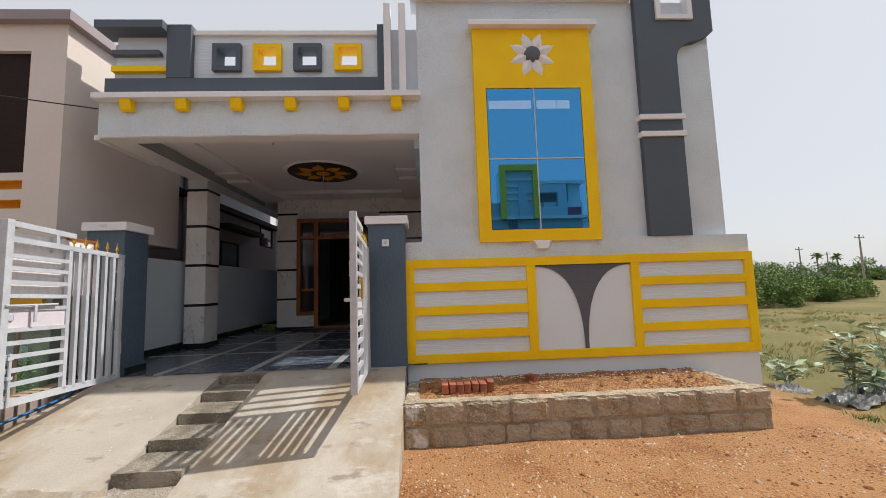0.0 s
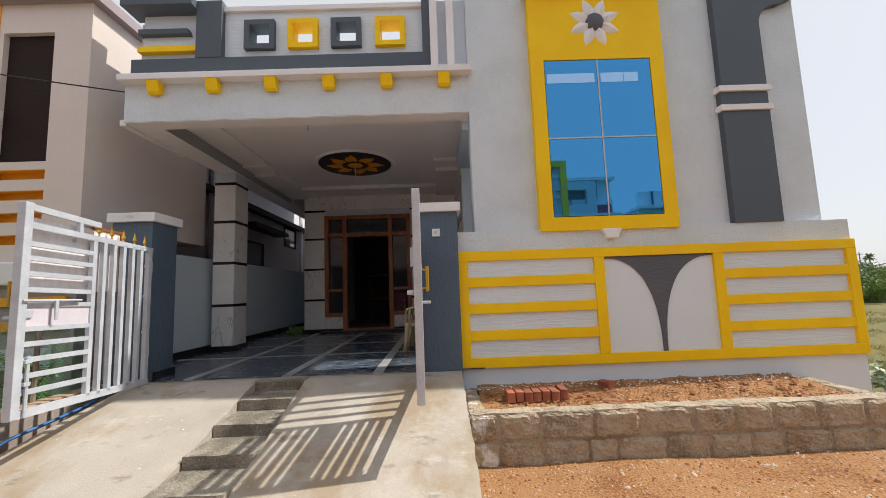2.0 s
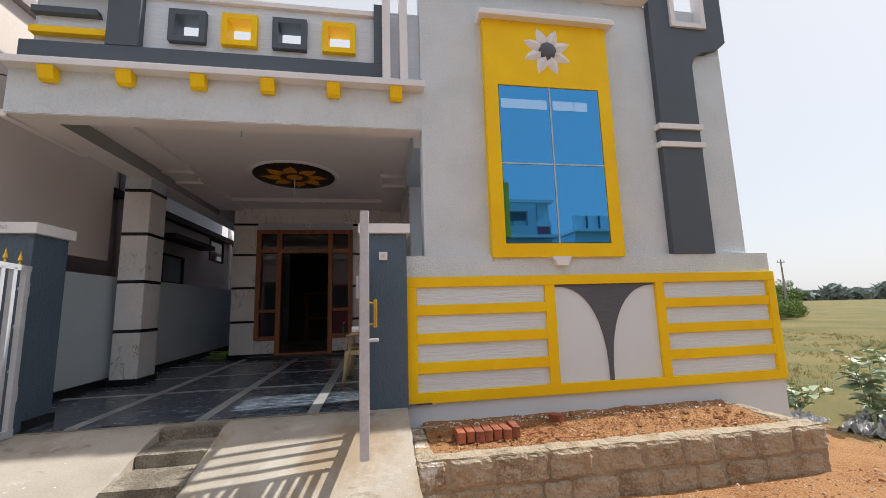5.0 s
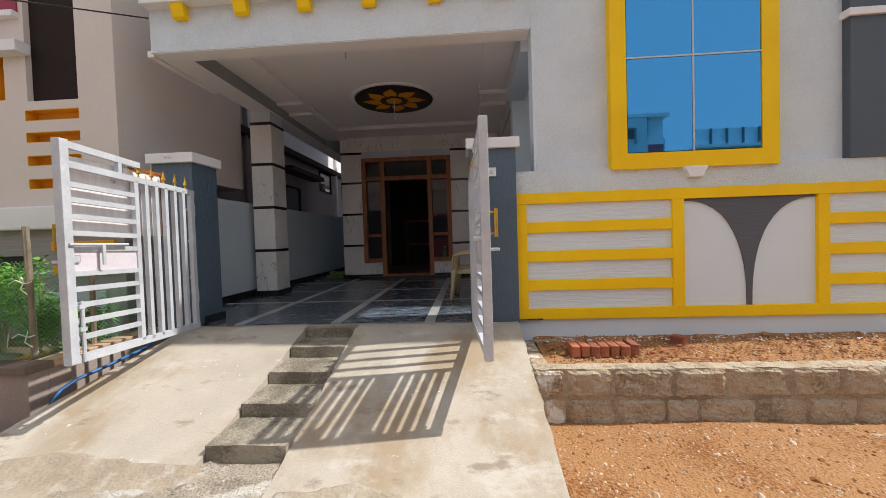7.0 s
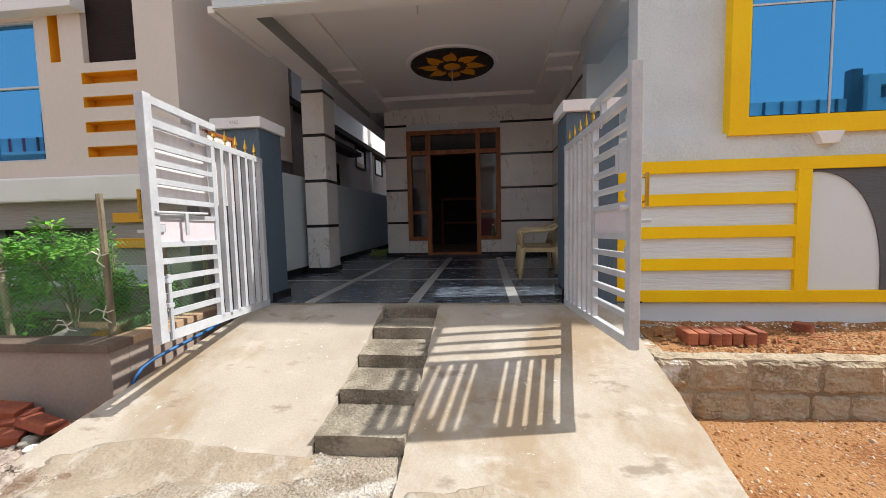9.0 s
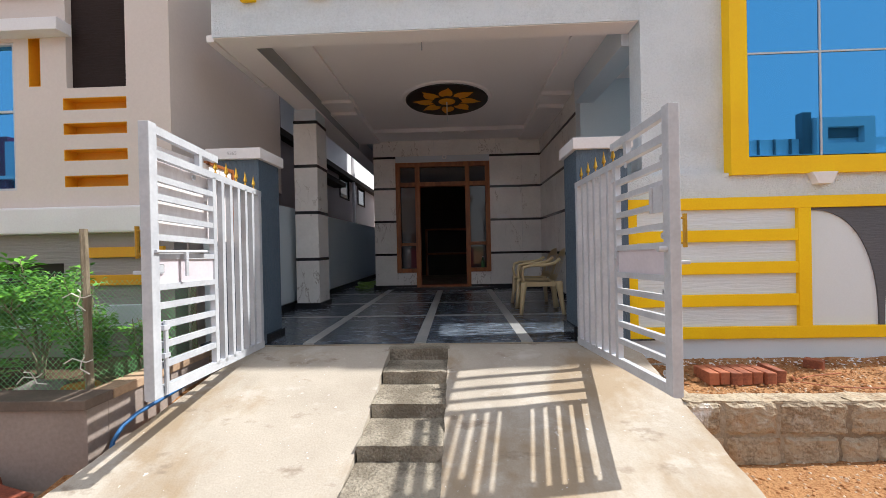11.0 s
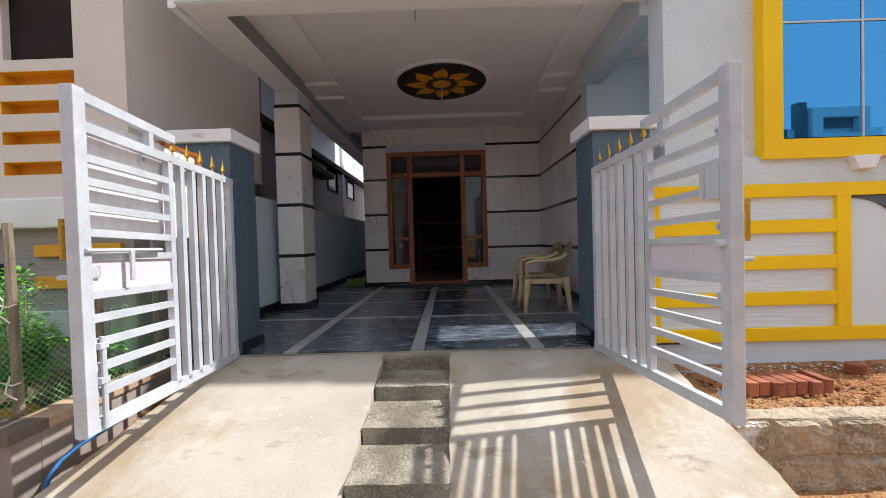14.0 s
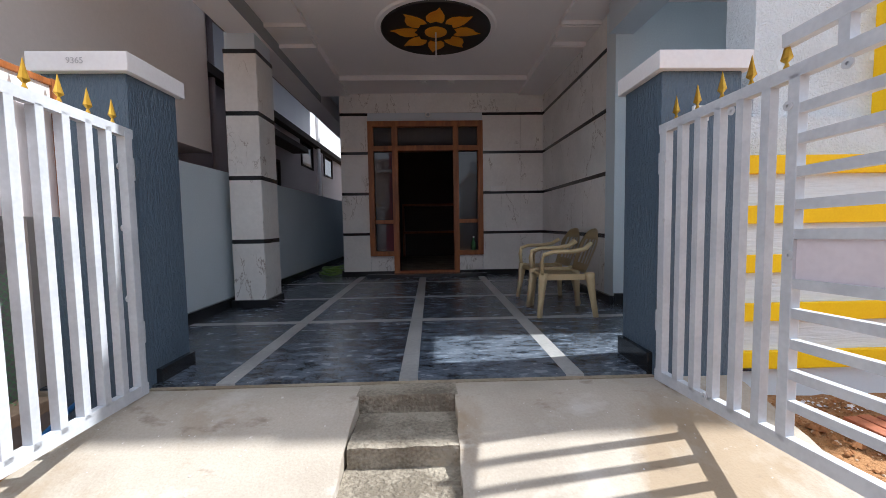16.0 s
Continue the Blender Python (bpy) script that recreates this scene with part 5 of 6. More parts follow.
part("hanging_rod", tube([(-1.79, 7.02, 3.50), (-1.79, 7.02, 3.20)], 0.008, 8), STEEL, rose, "white hanging rod")
for x in (-1.95, -1.55):
    single("ceiling_junction_box", lathe([(0.035, -0.03), (0.045, -0.02), (0.045, 0.0)], (x, 8.42, 3.46), 16), PLATE, "white round junction box at the ceiling border", "junction box")
hk = thing("hook_ring", (-1.9, 8.93, 3.13), "white ring hook over the front door", "hook")
bm = tube([(-1.9 + 0.035 * math.cos(a * math.pi / 8), 8.92, 3.12 + 0.035 * math.sin(a * math.pi / 8)) for a in range(17)], 0.012, 8)
part("ring", bm, PLATE, hk)
single("bulb_holder", tube([(-2.0, 5.25, 3.52), (-2.0, 5.25, 3.36)], 0.007, 8), STEEL, "thin white rod hanging from the porch ceiling", "rod")
plate = thing("switch_plate", (-0.78, 8.94, 1.94), "white switch plate on the tiled wall", "switch")
part("plate", boxes((-0.90, -0.66, 8.935, 8.952, 1.90, 1.985), bevel=0.004), PLATE, plate)
for k in range(4):
    part("rocker", boxes((-0.885 + k * 0.055, -0.845 + k * 0.055, 8.928, 8.936, 1.92, 1.965), bevel=0.002), PLATE, plate)


def plastic_chair(at, turn, label):
    """A moulded armchair; it faces its own -y."""
    c = new("plastic_chair")
    tagged(c, label, "chair", "plastic chairs")
    bm = bmesh.new()
    nx, ny = 10, 10
    top = []
    for j in range(ny + 1):
        y = -0.24 + 0.46 * j / ny
        row = []
        for i in range(nx + 1):
            u = i / nx * 2 - 1
            w = 0.235 - 0.02 * (j / ny)
            row.append(bm.verts.new((u * w, y, 0.425 - 0.02 * (1 - u * u) - 0.02 * (j / ny) - (0.03 if j == 0 else 0))))
        top.append(row)
    for a, b in zip(top, top[1:]):
        for i in range(nx):
            bm.faces.new((a[i], a[i + 1], b[i + 1], b[i]))
    bmesh.ops.solidify(bm, geom=bm.faces[:], thickness=0.012)
    part("seat", bm, PLASTIC, c, "", True)
    part("apron", boxes((-0.225, -0.21, -0.2, 0.2, 0.36, 0.42), (0.21, 0.225, -0.2, 0.2, 0.36, 0.42), (-0.21, 0.21, -0.215, -0.2, 0.37, 0.42), bevel=0.004), PLASTIC, c)
    for sx in (-1, 1):
        for sy, lab in ((-1, "leg"), (1, "leg")):
            bm = bmesh.new()
            prof = []
            for f in (0, 0.3, 0.6, 0.85, 1):
                prof.append((Vector((sx * (0.265 - 0.05 * f ** 0.7), sy * (0.26 - 0.05 * f) + (0.03 if sy > 0 else 0), 0.43 * f)), 0.024 + 0.018 * f * f))
            rings = []
            for p, w in prof:
                rings.append([bm.verts.new(p + Vector((dx * w * 0.8, dy * w, 0))) for dx, dy in ((-1, -1), (1, -1), (1, 1), (-1, 1))])
            for a, b in zip(rings, rings[1:]):
                for i in range(4):
                    bm.faces.new((a[i], a[(i + 1) % 4], b[(i + 1) % 4], b[i]))
            bm.faces.new(rings[0][::-1])
            bm.faces.new(rings[-1])
            bmesh.ops.bevel(bm, geom=[e for e in bm.edges if abs(e.verts[0].co.z - e.verts[1].co.z) > 0.05], offset=0.008, segments=2, affect="EDGES")
            part(lab, bm, PLASTIC, c, "", True)
        bm = bmesh.new()
        path = [(sx * 0.235, -0.225, 0.42), (sx * 0.25, -0.235, 0.54), (sx * 0.262, -0.215, 0.615), (sx * 0.268, -0.12, 0.645), (sx * 0.268, 0.05, 0.645), (sx * 0.255, 0.18, 0.665), (sx * 0.225, 0.255, 0.72)]
        tube(path, 0.02, 10, bm, 0.022)
        for v in bm.verts:
            v.co.x = sx * 0.255 + (v.co.x - sx * 0.255) * 1.5
        part("arm", bm, PLASTIC, c, "", True)
    bm = bmesh.new()
    rows = []
    for j in range(11):
        f = j / 10
        z = 0.42 + 0.41 * f
        w = 0.21 + 0.03 * math.sin(f * math.pi * 0.7) - (0.10 * max(0, f - 0.75) / 0.25) ** 1.0
        rows.append([bm.verts.new((u * w, 0.20 + 0.15 * f + 0.025 * (1 - u * u), z + (0.03 * (1 - u * u) if j == 10 else 0))) for u in np.linspace(-1, 1, 12)])
    for j, (a, b) in enumerate(zip(rows, rows[1:])):
        for i in range(11):
            if 2 <= j <= 7 and i in (2, 4, 6, 8):
                continue
            bm.faces.new((a[i], a[i + 1], b[i + 1], b[i]))
    bmesh.ops.solidify(bm, geom=bm.faces[:], thickness=0.014)
    part("backrest", bm, PLASTIC, c, "slotted backrest", True)
    c.matrix_basis = pose(at[0], at[1], FLOOR, 0, 0, turn) @ Matrix.Diagonal((0.9, 0.9, 0.9, 1))
    return c


plastic_chair((-0.70, 6.17), -92, "cream plastic armchair with slotted back, on the porch")
plastic_chair((-0.66, 6.72), -86, "cream plastic armchair with slotted back, behind another")
bm = bmesh.new()
for k in range(5):
    r = 0.20 + 0.03 * math.sin(k * 2.0)
    tube([(-3.60 + 0.02 * k + r * math.cos(a * math.pi / 12), 9.35 + 1.2 * r * math.sin(a * math.pi / 12), 0.57 + 0.022 * k + 0.012 * math.sin(a * 0.9 + k)) for a in range(25)], 0.011, 6, bm)
single("garden_hose", bm, HOSE, "coiled green garden hose on the passage floor", "hose", smooth=True)
# the room behind the door
room = thing("wall_shelf", (-1.9, 12.8, 1.2), "dark shelf against the far wall of the room", "shelf")
part("board", boxes((-2.6, -1.2, 12.6, 13.0, 1.15, 1.2)), WOOD, room)
part("board", boxes((-2.6, -1.2, 12.6, 13.0, 1.85, 1.9)), WOOD, room)
for x in (-2.6, -1.24):
    part("side_panel", boxes((x, x + 0.04, 12.6, 13.0, FLOOR, 1.9)), WOOD, room)
single("overhead_cable", tube([(-3.87, 4.77, 3.66), (-4.6, 4.45, 3.66), (-5.8, 4.2, 3.78), (-8.0, 4.0, 4.1), (-14, 3.5, 5.2)], 0.007, 6), CABLE, "black service cable running to the canopy", "cable")
bm = tube([(-0.47, 4.85, 2.255), (-0.45, 4.86, 2.29), (-0.41, 4.85, 2.30), (-0.38, 4.83, 2.265)], 0.004, 5)
single("wire_end", bm, CABLE, "loose wire end on the pier cap", "wire")

# loose earth banked against the garden wall, running out to nothing at its front
bm = bmesh.new()
rows = []
for j in range(25):
    y = 3.0 + 1.7 * j / 24
    edge = -3.86 + 0.256 * (y - 2.98) + 0.05
    top = 0.30 * min(1.0, max(0.0, (y - 3.05) / 1.3)) ** 1.2
    row = []
    for i in range(9):
        u = i / 8
        x = -4.02 + (edge + 4.02) * u
        z = top * (1 - 0.55 * u ** 2) + 0.02 * noise.noise(Vector((x * 7, y * 7, 2.0))) - 0.01
        row.append(bm.verts.new((x, y, z)))
    rows.append(row)
for j in range(24):
    for i in range(8):
        bm.faces.new((rows[j][i], rows[j][i + 1], rows[j + 1][i + 1], rows[j + 1][i]))
single("earth_bank", bm, SOIL, "orange earth between the garden wall and the drive", "soil", kind="stuff", smooth=True)


# ---- field and far things ----
def crown_tree(name, base, height, width, count, leaf, mat, label, category, seed, low=0.15, group=""):
    """A tree or bush: trunk with limbs, crown of many small leaves in uneven clumps."""
    rnd = random.Random(seed)
    rng = np.random.default_rng(seed)
    t = thing(name, base, label, category, group)
    b = Vector(base)
    bm = bmesh.new()
    clumps = []
    for k in range(9):
        a = rnd.uniform(0, 6.28)
        r = width * 0.5 * rnd.uniform(0.15, 0.9)
        top = b + Vector((math.cos(a) * r, math.sin(a) * r, height * rnd.uniform(0.45, 0.95)))
        mid = b.lerp(top, 0.5) + Vector((0, 0, 0.08 * height))
        tube([b, mid, top], 0.02 * height, 5, bm, 0.004 * height)
        clumps += [(top, 0.20 * width * rnd.uniform(0.6, 1.2)), (mid + Vector((rnd.uniform(-1, 1), rnd.uniform(-1, 1), 0)) * width * 0.2, 0.2 * width * rnd.uniform(0.6, 1.1))]
    for k in range(10):
        a = rnd.uniform(0, 6.28)
        clumps.append((b + Vector((math.cos(a) * width * 0.45, math.sin(a) * width * 0.45, height * rnd.uniform(low, 0.6))), 0.13 * width * rnd.uniform(0.6, 1.3)))
    part("trunk", bm, BARK, t)
    c = np.array([[*(p - b), r] for p, r in clumps])
    pick = c[rng.integers(0, len(c), count)]
    d = rng.normal(size=(count, 3))
    d /= np.linalg.norm(d, axis=1)[:, None]
    pos = pick[:, :3] + d * (pick[:, 3:] * rng.uniform(0.3, 1.0, (count, 1)) ** 0.6) * np.array([1, 1, 0.65])
    pos[:, 2] = np.maximum(pos[:, 2], 0.05)
    u = rng.normal(size=(count, 3))
    u /= np.linalg.norm(u, axis=1)[:, None]
    v = np.cross(u, rng.normal(size=(count, 3)))
    v /= np.linalg.norm(v, axis=1)[:, None]
    s = leaf * rng.uniform(0.5, 1.3, (count, 1))
    verts = np.stack([pos - u * s, pos - v * s * 0.35, pos + u * s, pos + v * s * 0.35], 1).reshape(-1, 3)
    me = bpy.data.meshes.new("crown")
    me.from_pydata(verts.tolist(), [], np.arange(count * 4).reshape(-1, 4).tolist())
    me.materials.append(mat)
    ob = new("crown", me)
    ob.parent = t
    return t


for k, (x, y, h, w) in enumerate(((18.0, 20.5, 2.0, 4.2), (21.5, 22.5, 2.1, 4.4), (24.0, 23.0, 1.3, 3.6), (27.0, 25.0, 1.1, 3.6), (24.0, 27.0, 2.2, 5.0), (15.6, 19.4, 1.5, 2.6), (31.0, 29.0, 1.1, 3.6))):
    crown_tree("scrub_bush", (x, y, -0.15), h, w, 14000, 0.075, SCRUB, "dense green thorny bush in the dry field", "bush", 20 + k, 0.08, "field bushes")
for k in range(4):
    rnd = random.Random(100 + k)
    x, y = 62 + k * 17 + rnd.uniform(-4, 4), 72 + rnd.uniform(-6, 12)
    crown_tree("far_tree", (x, y, -0.2), rnd.uniform(2.6, 4.2), rnd.uniform(4, 6), 1800, 0.25, SCRUB, "low rounded tree far off in the field", "tree", 50 + k, 0.2, "horizon trees")


def far_woods():
    """A distant belt of trees with an uneven top, in small leaf clumps."""
    rng = np.random.default_rng(7)
    a = np.radians(rng.uniform(30, 88, 26000))
    d = rng.uniform(120, 150, a.size)
    top = np.array([2.6 + 2.2 * noise.noise((t * 26, 0.4, 0)) + 1.2 * noise.noise((t * 80, 2.4, 0)) for t in a])
    z = np.maximum(0.1, top) * rng.uniform(0, 1, a.size) ** 0.8
    pos = np.stack([d * np.sin(a), d * np.cos(a), z - 0.2], 1)
    u = rng.normal(size=pos.shape) * 0.5
    v = rng.normal(size=pos.shape) * 0.35
    verts = np.stack([pos - u, pos - v, pos + u, pos + v], 1).reshape(-1, 3)
    me = bpy.data.meshes.new("far_woods")
    me.from_pydata(verts.tolist(), [], np.arange(len(verts)).reshape(-1, 4).tolist())
    # leaf colour is paled and blued to show the haze of distance
    me.materials.append(surf("far leaf paled for haze", (0.24, 0.28, 0.26), (0.17, 0.21, 0.19), 0.8, 0.1, 1.0, 0.0))
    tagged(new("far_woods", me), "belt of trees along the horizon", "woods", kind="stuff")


far_woods()


def palm(x, y, h, seed):
    t = thing("palm_tree", (x, y, -0.2), "slim palm on the horizon", "palm", "horizon palms")
    part("trunk", tube([(x, y, -0.2), (x + 0.2, y, h * 0.5), (x + 0.1, y, h)], 0.2, 7, None, 0.14), BARK, t)
    rnd = random.Random(seed)
    bm = bmesh.new()
    for k in range(26):
        a, e = rnd.uniform(0, 6.28), rnd.uniform(-0.4, 1.2)
        d = Vector((math.cos(a) * math.cos(e), math.sin(a) * math.cos(e), math.sin(e)))
        s = d.cross(Vector((0, 0, 1))).normalized() * 0.28
        c = Vector((x + 0.1, y, h))
        v = [bm.verts.new(p) for p in (c, c + d * 0.8 + s, c + d * 1.5 - Vector((0, 0, 0.25)), c + d * 0.8 - s)]
        bm.faces.new(v)
    part("fronds", bm, SCRUB, t)


palm(92, 88, 5.6, 1)
palm(97, 88, 5.2, 2)


def power_pole(x, y, h):
    p = thing("power_pole", (x, y, -0.2), "grey concrete power pole with a cross arm", "power pole", "power poles")
    part("pole", tube([(x, y, -0.2), (x, y, h)], 0.16, 8, None, 0.09), STONE, p)
    part("cross_arm", boxes((x - 0.7, x + 0.7, y - 0.05, y + 0.05, h - 0.5, h - 0.4)), STONE, p)
    for dx in (-0.6, 0, 0.6):
        part("insulator", boxes((x + dx - 0.05, x + dx + 0.05, y - 0.04, y + 0.04, h - 0.4, h - 0.15)), PLATE, p)


for x, y, h in ((33.6, 40, 5.9), (61, 52, 6.8), (70, 70, 6.6), (84, 78, 6.0)):
    power_pole(x, y, h)


# weeds and litter at the end of the front wall
for k, (x, y, h, w, c, l) in enumerate(((5.15, 4.75, 1.2, 0.4, 95, 0.15), (5.75, 5.0, 0.6, 0.7, 55, 0.14), (5.0, 5.5, 0.5, 0.6, 50, 0.13), (6.3, 5.3, 1.0, 0.7, 60, 0.15), (6.9, 5.2, 0.8, 0.7, 60, 0.15))):
    leafy("milkweed", (x, y, -0.15), h, w, c, l, LEAF2, "tall grey-green weed with broad leaves" if h > 0.9 else "low grey-green weed with broad leaves", "weed", 31 + k, 3 if h > 0.9 else 5, "broad-leaved weeds", round_leaf=True, bare=0.2)


def crumpled(x, y, w, d, seed, mat, label):
    bm = bmesh.new()
    n = 26
    g = [[bm.verts.new(((i / n - 0.5) * w * (1 + 0.15 * noise.noise((j * 0.3, seed, 0))), (j / n - 0.5) * d * (1 + 0.2 * noise.noise((i * 0.2, seed, 3))), 0.045 + 0.09 * noise.noise((i * 0.22, j * 0.35, seed)) + 0.035 * noise.noise((i * 0.7, j * 0.9, seed)))) for i in range(n + 1)] for j in range(n + 1)]
    for a, b in zip(g, g[1:]):
        for i in range(n):
            bm.faces.new((a[i], a[i + 1], b[i + 1], b[i]))
    bmesh.ops.solidify(bm, geom=bm.faces[:], thickness=0.004)
    s = single("plastic_sheet", bm, mat, label, "plastic sheet")
    s.matrix_basis = pose(x, y, -0.15, 0, 0, seed * 23)


crumpled(5.5, 4.95, 1.5, 0.45, 1, SHEET, "crumpled grey plastic sheet on the ground")
crumpled(6.3, 5.05, 1.4, 0.6, 2, SHEET, "crumpled grey plastic sheet on the ground")
crumpled(4.85, 5.3, 0.4, 0.35, 3, WHITE, "crumpled white plastic bag on the ground")


def scatter(name, count, area, size, mat, label, category, seed, flat=0.6, keep=None, height=None):
    """Many small stones in one mesh."""
    rnd = random.Random(seed)
    verts, faces = [], []
    for k in range(count):
        x, y = rnd.uniform(area[0], area[1]), rnd.uniform(area[2], area[3])
        if keep and not keep(x, y):
            continue
        z = height(x, y) if height else ground_height(x, y)
        s = size * rnd.uniform(0.35, 1.0) ** 2 * (2.2 if rnd.random() < 0.04 else 1)
        n0 = len(verts)
        q = rnd.uniform(0, 6.28)
        for i in range(6):
            a = q + i * 1.0472
            r = s * rnd.uniform(0.7, 1.2)
            verts.append((x + r * math.cos(a), y + r * math.sin(a), z - 0.2 * s + rnd.uniform(0, 0.2) * s))
        for i in range(3):
            a = q + i * 2.0944
            r = s * rnd.uniform(0.35, 0.6)
            verts.append((x + r * math.cos(a), y + r * math.sin(a), z + s * flat * rnd.uniform(0.7, 1.1)))
        for i in range(3):
            j = 2 * i
            faces.append((n0 + j, n0 + (j + 1) % 6, n0 + 6 + i))
            faces.append((n0 + (j + 1) % 6, n0 + (j + 2) % 6, n0 + 6 + (i + 1) % 3, n0 + 6 + i))
        faces.append((n0 + 6, n0 + 7, n0 + 8))
    me = bpy.data.meshes.new(name)
    me.from_pydata(verts, [], faces)
    me.materials.append(mat)
    return tagged(new(name, me), label, category, kind="stuff")


PEBBLE = surf("pale pebble", (0.66, 0.56, 0.45), (0.42, 0.26, 0.15), 0.9, 3, 20, 0.3, 0.003)
GRAVEL = surf("grey gravel", (0.52, 0.48, 0.43), (0.28, 0.25, 0.22), 0.9, 8, 30, 0.3, 0.003)
CLOD = surf("soil clod", (0.40, 0.19, 0.075), (0.22, 0.085, 0.028), 0.95, 5, 30, 0.4, 0.004)
scatter("pebbles", 11000, (-0.3, 5.5, -0.5, 3.8), 0.013, PEBBLE, "pale pebbles strewn on orange soil", "pebbles", 61)
scatter("soil_clods", 8000, (-0.3, 5.0, -0.5, 3.85), 0.014, CLOD, "small orange clods on the soil", "soil", 62)
scatter("gravel", 1800, (-5.4, -1.7, 1.6, 3.25), 0.013, GRAVEL, "grey rubble gravel at the foot of the drive", "gravel", 63)
scatter("gravel", 2600, (-5.4, -3.72, 2.5, 3.22), 0.024, surf("pale pink gravel", (0.45, 0.385, 0.345), (0.24, 0.19, 0.16), 0.9, 14, 40, 0.3, 0.003), "pale pinkish crushed stone beside the drive", "gravel", 67)
scatter("bed_clods", 1800, (-0.05, 3.05, 4.0, 4.65), 0.016, CLOD, "small clods on the planter soil", "soil", 64, height=lambda x, y: 0.325 + 0.07 * max(0, (y - 3.96) / 0.76) ** 1.5)
scatter("bed_pebbles", 900, (-0.05, 3.05, 4.0, 4.65), 0.010, PEBBLE, "pale pebbles on the planter soil", "pebbles", 68, height=lambda x, y: 0.325 + 0.05 * max(0, (y - 3.96) / 0.76) ** 1.5)
scatter("lime_crumbs", 420, (-0.1, 3.1, 4.52, 4.69), 0.013, WHITE, "white lime crumbs along the wall foot", "rubble", 65, height=lambda x, y: 0.362)


def spill(name, cx, cy, rx, ry, z, bump, mat, label, category, seed, over=False):
    """A thin uneven patch with a ragged edge, lying on the ground."""
    bm = bmesh.new()
    rings = []
    for j in range(15):
        f = j / 14
        ring = []
        for i in range(72):
            a = i * math.pi / 36
            r = 1 + 0.28 * noise.noise((math.cos(a) * 1.5, math.sin(a) * 1.5, seed)) + 0.16 * noise.noise((math.cos(a) * 5, math.sin(a) * 5, seed)) + 0.07 * noise.noise((math.cos(a) * 14, math.sin(a) * 14, seed))
            x, y = cx + rx * r * f * math.cos(a), cy + ry * r * f * math.sin(a)
            h = z + bump * (1 - f * f) * (0.6 + 0.7 * noise.noise((x * 7, y * 7, seed))) + 0.25 * bump * noise.noise((x * 25, y * 25, seed)) * (1 - f)
            if over and y < 4.4:
                h = max(h, ramp_z(y) + 0.010 + 0.004 * noise.noise((x * 11, y * 11, seed)))
                ring.append(bm.verts.new((x, y, h if j < 14 else h - 0.05)))
            else:
                ring.append(bm.verts.new((x, y, h if j < 14 else z - 0.05)))
        rings.append(ring)
    for a, b in zip(rings, rings[1:]):
        for i in range(72):
            bm.faces.new((a[i], b[i], b[(i + 1) % 72], a[(i + 1) % 72]))
    bmesh.ops.remove_doubles(bm, verts=bm.verts, dist=1e-5)
    bmesh.ops.recalc_face_normals(bm, faces=bm.faces)
    return single(name, bm, mat, label, category, kind="stuff", smooth=True)


WASH = stained(add_relief(surf("grey mud film", (0.37, 0.31, 0.24), (0.26, 0.205, 0.15), 0.92, 5.0, 70, 0.6, 0.006, mixture=0.8, detail=12.0, grain=0.7), "wave", 26, 0.006, 0.5),
               [((0.46, 0.43, 0.38), 4.0, 0.52, 0.62, 0.8, (1, 1, 1)), ((0.30, 0.16, 0.07), 3.0, 0.60, 0.68, 0.6, (1, 1, 1))])
RUBBLE = stained(add_relief(surf("crumbled cement", (0.40, 0.345, 0.275), (0.22, 0.175, 0.13), 0.92, 6.0, 70, 0.9, 0.012, mixture=0.7, detail=12.0, grain=0.9), "wave", 60, 0.012, 0.7),
                 [((0.60, 0.57, 0.53), 5.0, 0.54, 0.62, 0.8, (1, 1, 1)), ((0.62, 0.59, 0.55), 30.0, 0.60, 0.66, 0.7, (1, 1, 1)), ((0.33, 0.16, 0.06), 2.2, 0.56, 0.66, 0.6, (1, 1, 1))])
spill("soil_spill", -1.40, 2.74, 0.42, 0.17, 0.016, 0.012, WASH, "grey-brown mud washed over the drive's foot", "soil", 3.0, True)
spill("cement_rubble", -2.08, 3.02, 0.34, 0.28, 0.062, 0.02, RUBBLE, "crumbled pale cement below the steps", "rubble", 5.0)
spill("cement_rubble", -2.95, 2.86, 0.85, 0.22, 0.05, 0.02, WASH, "grey-brown mud film washed over the drive's foot", "rubble", 8.0, True)
spill("cement_rubble", -2.6, 2.72, 0.6, 0.17, 0.055, 0.02, RUBBLE, "crumbled pale cement at the drive's foot", "rubble", 6.0)
spill("soil_spill", -2.6, 2.55, 0.5, 0.16, 0.03, 0.02, SOIL, "orange soil patch among the gravel", "soil", 11.0)


def on_drive(x, y):
    return not -2.36 < x < -1.75 and -3.5 < x < -0.3


scatter("lime_specks", 420, (-3.45, -0.3, 3.0, 4.9), 0.0045, WHITE, "white lime specks spilt on the cement drive", "specks", 66, 0.05, on_drive, lambda x, y: max(ramp_z(y), 0.012) + 0.002 if y < 4.62 else FLOOR)
single("rusty_wire", tube([(0.78, 4.28, 0.36), (0.72, 4.18, 0.352), (0.84, 4.10, 0.348), (1.05, 4.06, 0.345), (1.22, 4.05, 0.347)], 0.004, 5), BRICK, "bent rusty wire on the soil bed", "wire")
single("rusty_wire", tube([(0.76, 4.22, 0.352), (0.95, 4.30, 0.352), (1.18, 4.33, 0.36)], 0.004, 5), BRICK, "bent rusty wire on the soil bed", "wire")
single("stick", tube([(-0.2, 4.45, 0.40), (0.02, 4.48, 0.395)], 0.008, 6), STONE, "grey stick lying on the soil bed", "stick")


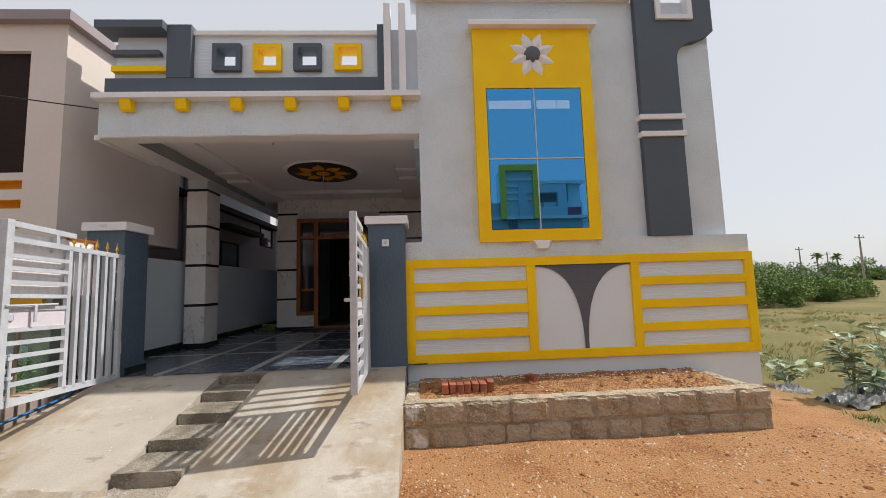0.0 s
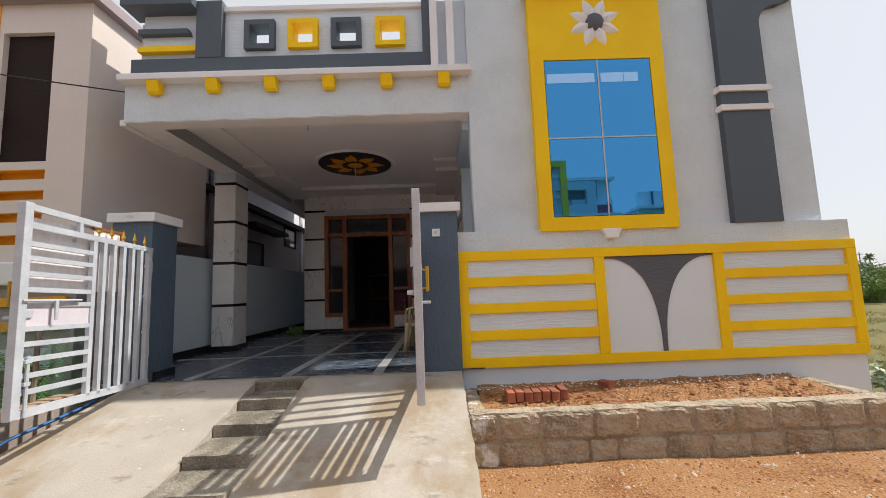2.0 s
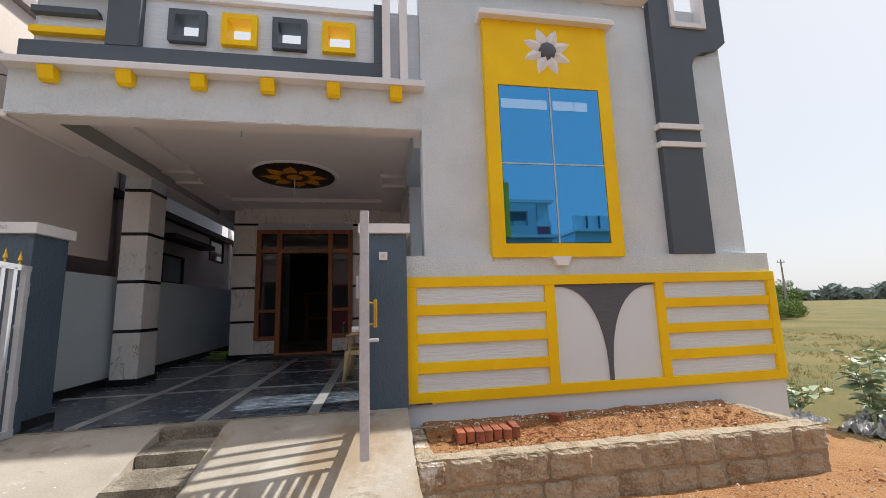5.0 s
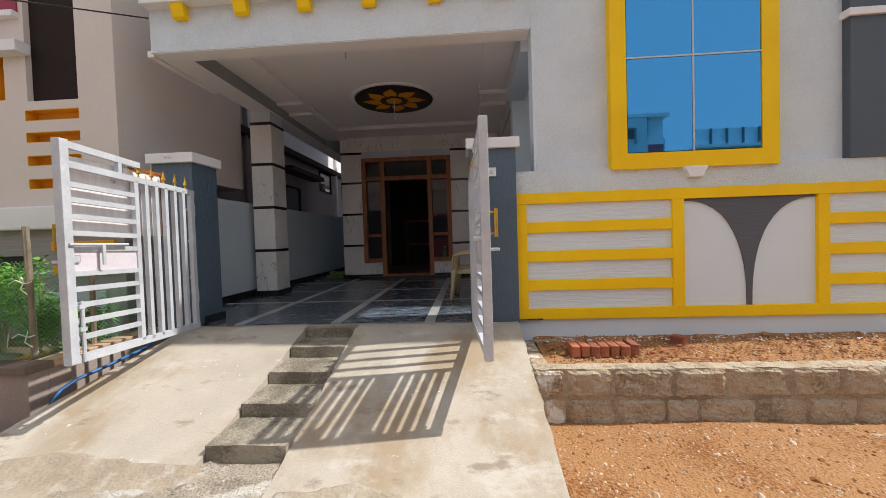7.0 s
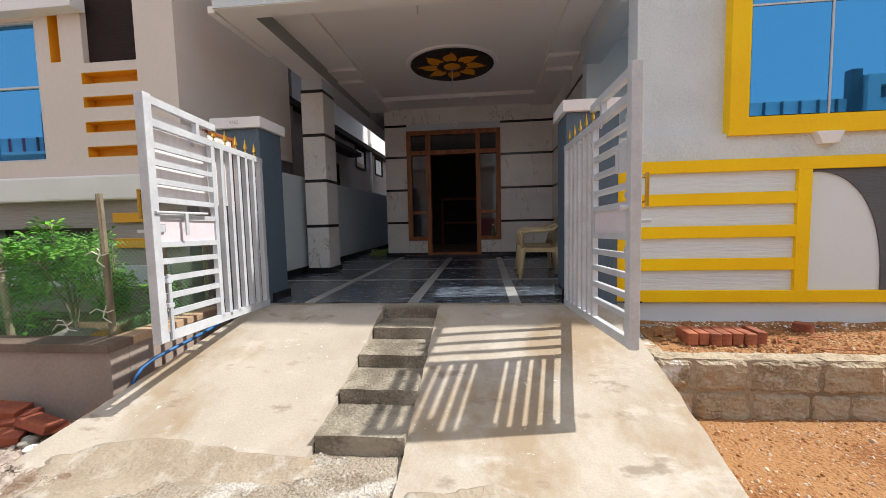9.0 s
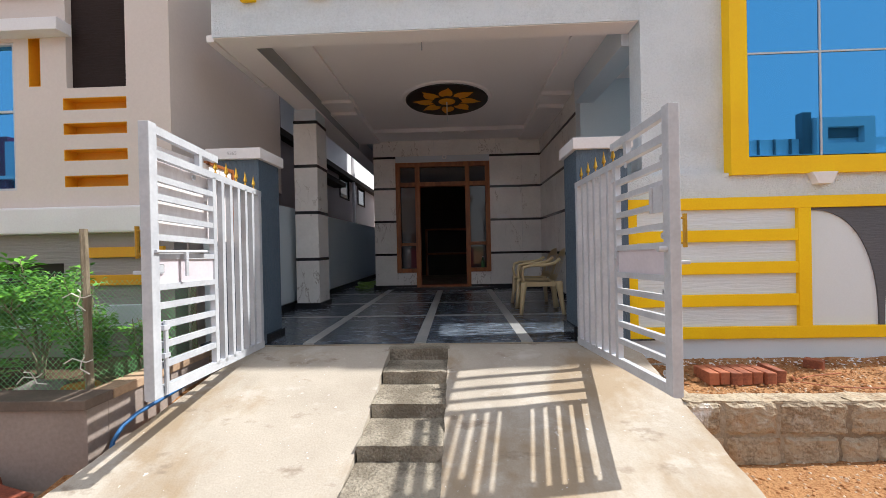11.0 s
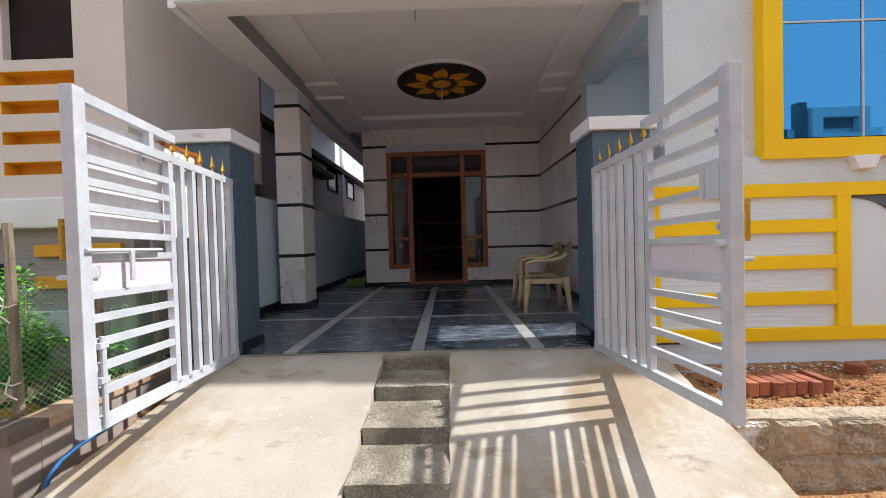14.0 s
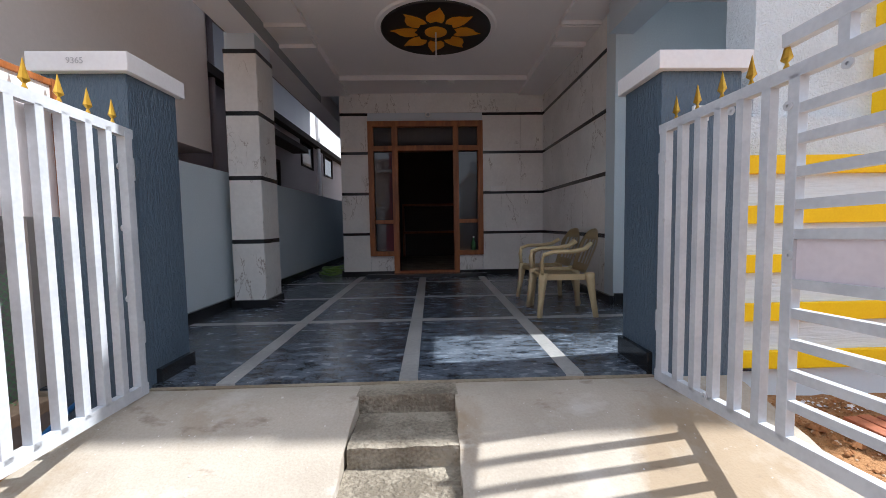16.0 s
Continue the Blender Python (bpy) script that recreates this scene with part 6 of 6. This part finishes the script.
def grass_tufts(name, count, area, h, mat, label, seed):
    rnd = random.Random(seed)
    verts, faces = [], []
    for k in range(count):
        x, y = rnd.uniform(area[0], area[1]), rnd.uniform(area[2], area[3])
        if noise.noise((x * 0.8, y * 0.8, seed)) < -0.1:
            continue
        z = ground_height(x, y)
        for q in range(5):
            a = rnd.uniform(0, 6.28)
            l = h * rnd.uniform(0.4, 1.1)
            w = 0.006
            bx, by = x + rnd.uniform(-0.05, 0.05), y + rnd.uniform(-0.05, 0.05)
            tx, ty = bx + math.cos(a) * l * 0.5, by + math.sin(a) * l * 0.5
            n0 = len(verts)
            verts.extend([(bx - w, by, z), (bx + w, by, z), (tx, ty, z + l)])
            faces.append((n0, n0 + 1, n0 + 2))
    me = bpy.data.meshes.new(name)
    me.from_pydata(verts, [], faces)
    me.materials.append(mat)
    return tagged(new(name, me), label, "grass", kind="stuff")


DRYGRASS = surf("dry grass", (0.36, 0.29, 0.09), (0.17, 0.19, 0.045), 0.8, 0.7, 10, 0.0)
grass_tufts("grass", 5200, (5.0, 17.0, 3.6, 18.0), 0.11, DRYGRASS, "short dry yellow-green field grass", 71)
grass_tufts("grass", 1200, (4.5, 7.0, 2.6, 4.4), 0.08, surf("green grass", (0.17, 0.24, 0.05), (0.09, 0.15, 0.03), 0.8, 1, 10, 0.0), "green grass tufts at the soil's edge", 72)


# ---- houses across the street ----
def street_house(x0, x1, y, h, mat, trim, label, seed):
    hs = thing("street_house", ((x0 + x1) / 2, y - 4, 0), label, "house", "houses across the street")
    rnd = random.Random(seed)
    w = x1 - x0
    part("wall", boxes((x0, x1, y - 8, y, -0.1, h)), mat, hs)
    part("roof", boxes((x0 - 0.15, x1 + 0.15, y - 8.1, y + 0.35, h, h + 0.12)), WHITE, hs)
    part("parapet", boxes((x0, x1, y - 0.15, y + 0.05, h + 0.12, h + 0.75)), mat, hs)
    part("parapet_head", boxes((x0 + w * 0.55, x0 + w * 0.9, y - 0.15, y + 0.12, h + 0.75, h + 1.5)), trim, hs)
    part("upright", boxes((x0 + w * 0.5, x0 + w * 0.55, y - 0.1, y + 0.2, 0, h + 1.7)), trim, hs)
    for k in range(2):
        cx = x0 + w * (0.22 + 0.5 * k)
        wd = part("window", boxes((cx - 0.75, cx - 0.6, y, y + 0.08, 1.0, 2.8), (cx + 0.6, cx + 0.75, y, y + 0.08, 1.0, 2.8), (cx - 0.6, cx + 0.6, y, y + 0.08, 2.65, 2.8), (cx - 0.6, cx + 0.6, y, y + 0.08, 1.0, 1.12)), trim, hs)
        part("pane", boxes((cx - 0.6, cx + 0.6, y + 0.01, y + 0.03, 1.12, 2.65)), DARKGLASS, wd)
    part("door", boxes((x0 + w * 0.46 - 0.5, x0 + w * 0.46 + 0.45, y, y + 0.04, 0.1, 2.2)), WOOD, hs)
    part("portal", holed(x0 + w * 0.56, x0 + w * 0.88, h + 0.12, h + 1.45, y + 0.13, y + 0.35, [(x0 + w * 0.62, x0 + w * 0.82, h + 0.5, h + 1.1)]), mat, hs)
    for k in range(5):
        part("baluster", boxes((x0 + w * (0.08 + 0.09 * k), x0 + w * (0.09 + 0.09 * k), y + 0.06, y + 0.12, h + 0.12, h + 0.75)), trim, hs)
    part("compound_wall", boxes((x0, x1, y + 2.0, y + 2.15, -0.1, 1.3)), trim, hs)


street_house(-7.5, -0.8, -7.0, 4.3, BEIGE, CRIMSON, "warm grey single-storey house with crimson trim", 1)
street_house(0.4, 6.8, -7.0, 4.1, GREY, SLATE, "grey single-storey house with slate trim", 2)
street_house(8.0, 14.5, -7.2, 4.4, PALE, SLATE, "pale single-storey house with slate trim", 4)
street_house(15.5, 22.5, -6.8, 4.2, GREY, GOLDY, "grey single-storey house with amber trim", 5)
street_house(-23.5, -16.0, -6.8, 4.4, GREY, CRIMSON, "grey single-storey house with crimson trim", 6)
street_house(-15.0, -8.5, -6.6, 4.5, PALE, GOLDY, "pale single-storey house with amber trim", 3)
bay = thing("stair_bay", (4.0, -6.6, 4.1), "blue stair bay in a yellow frame on a roof", "roof bay")
part("bay_wall", boxes((3.3, 4.75, -7.9, -6.75, 4.1, 6.3)), BLUISH, bay)
part("bay_frame", holed(3.2, 4.85, 4.1, 6.4, -6.75, -6.55, [(3.45, 4.6, 4.1, 6.15)]), YELLOW, bay, "yellow frame")
for k in range(4):
    part("louvre", boxes((3.45, 4.6, -6.74, -6.68, 4.9 + 0.28 * k, 5.0 + 0.28 * k)), WHITE, bay, "white louvre")
tank = thing("roof_tank_room", (6.0, -7.0, 4.1), "pale roof room with a crimson band across the street", "roof room")
part("room_wall", boxes((5.1, 6.7, -8.4, -6.9, 4.1, 5.6)), PALE, tank)
part("room_roof", boxes((4.95, 6.85, -8.5, -6.7, 5.6, 5.72)), WHITE, tank)
part("band", boxes((5.1, 6.7, -6.9, -6.85, 4.25, 4.6)), CRIMSON, tank, "crimson band")
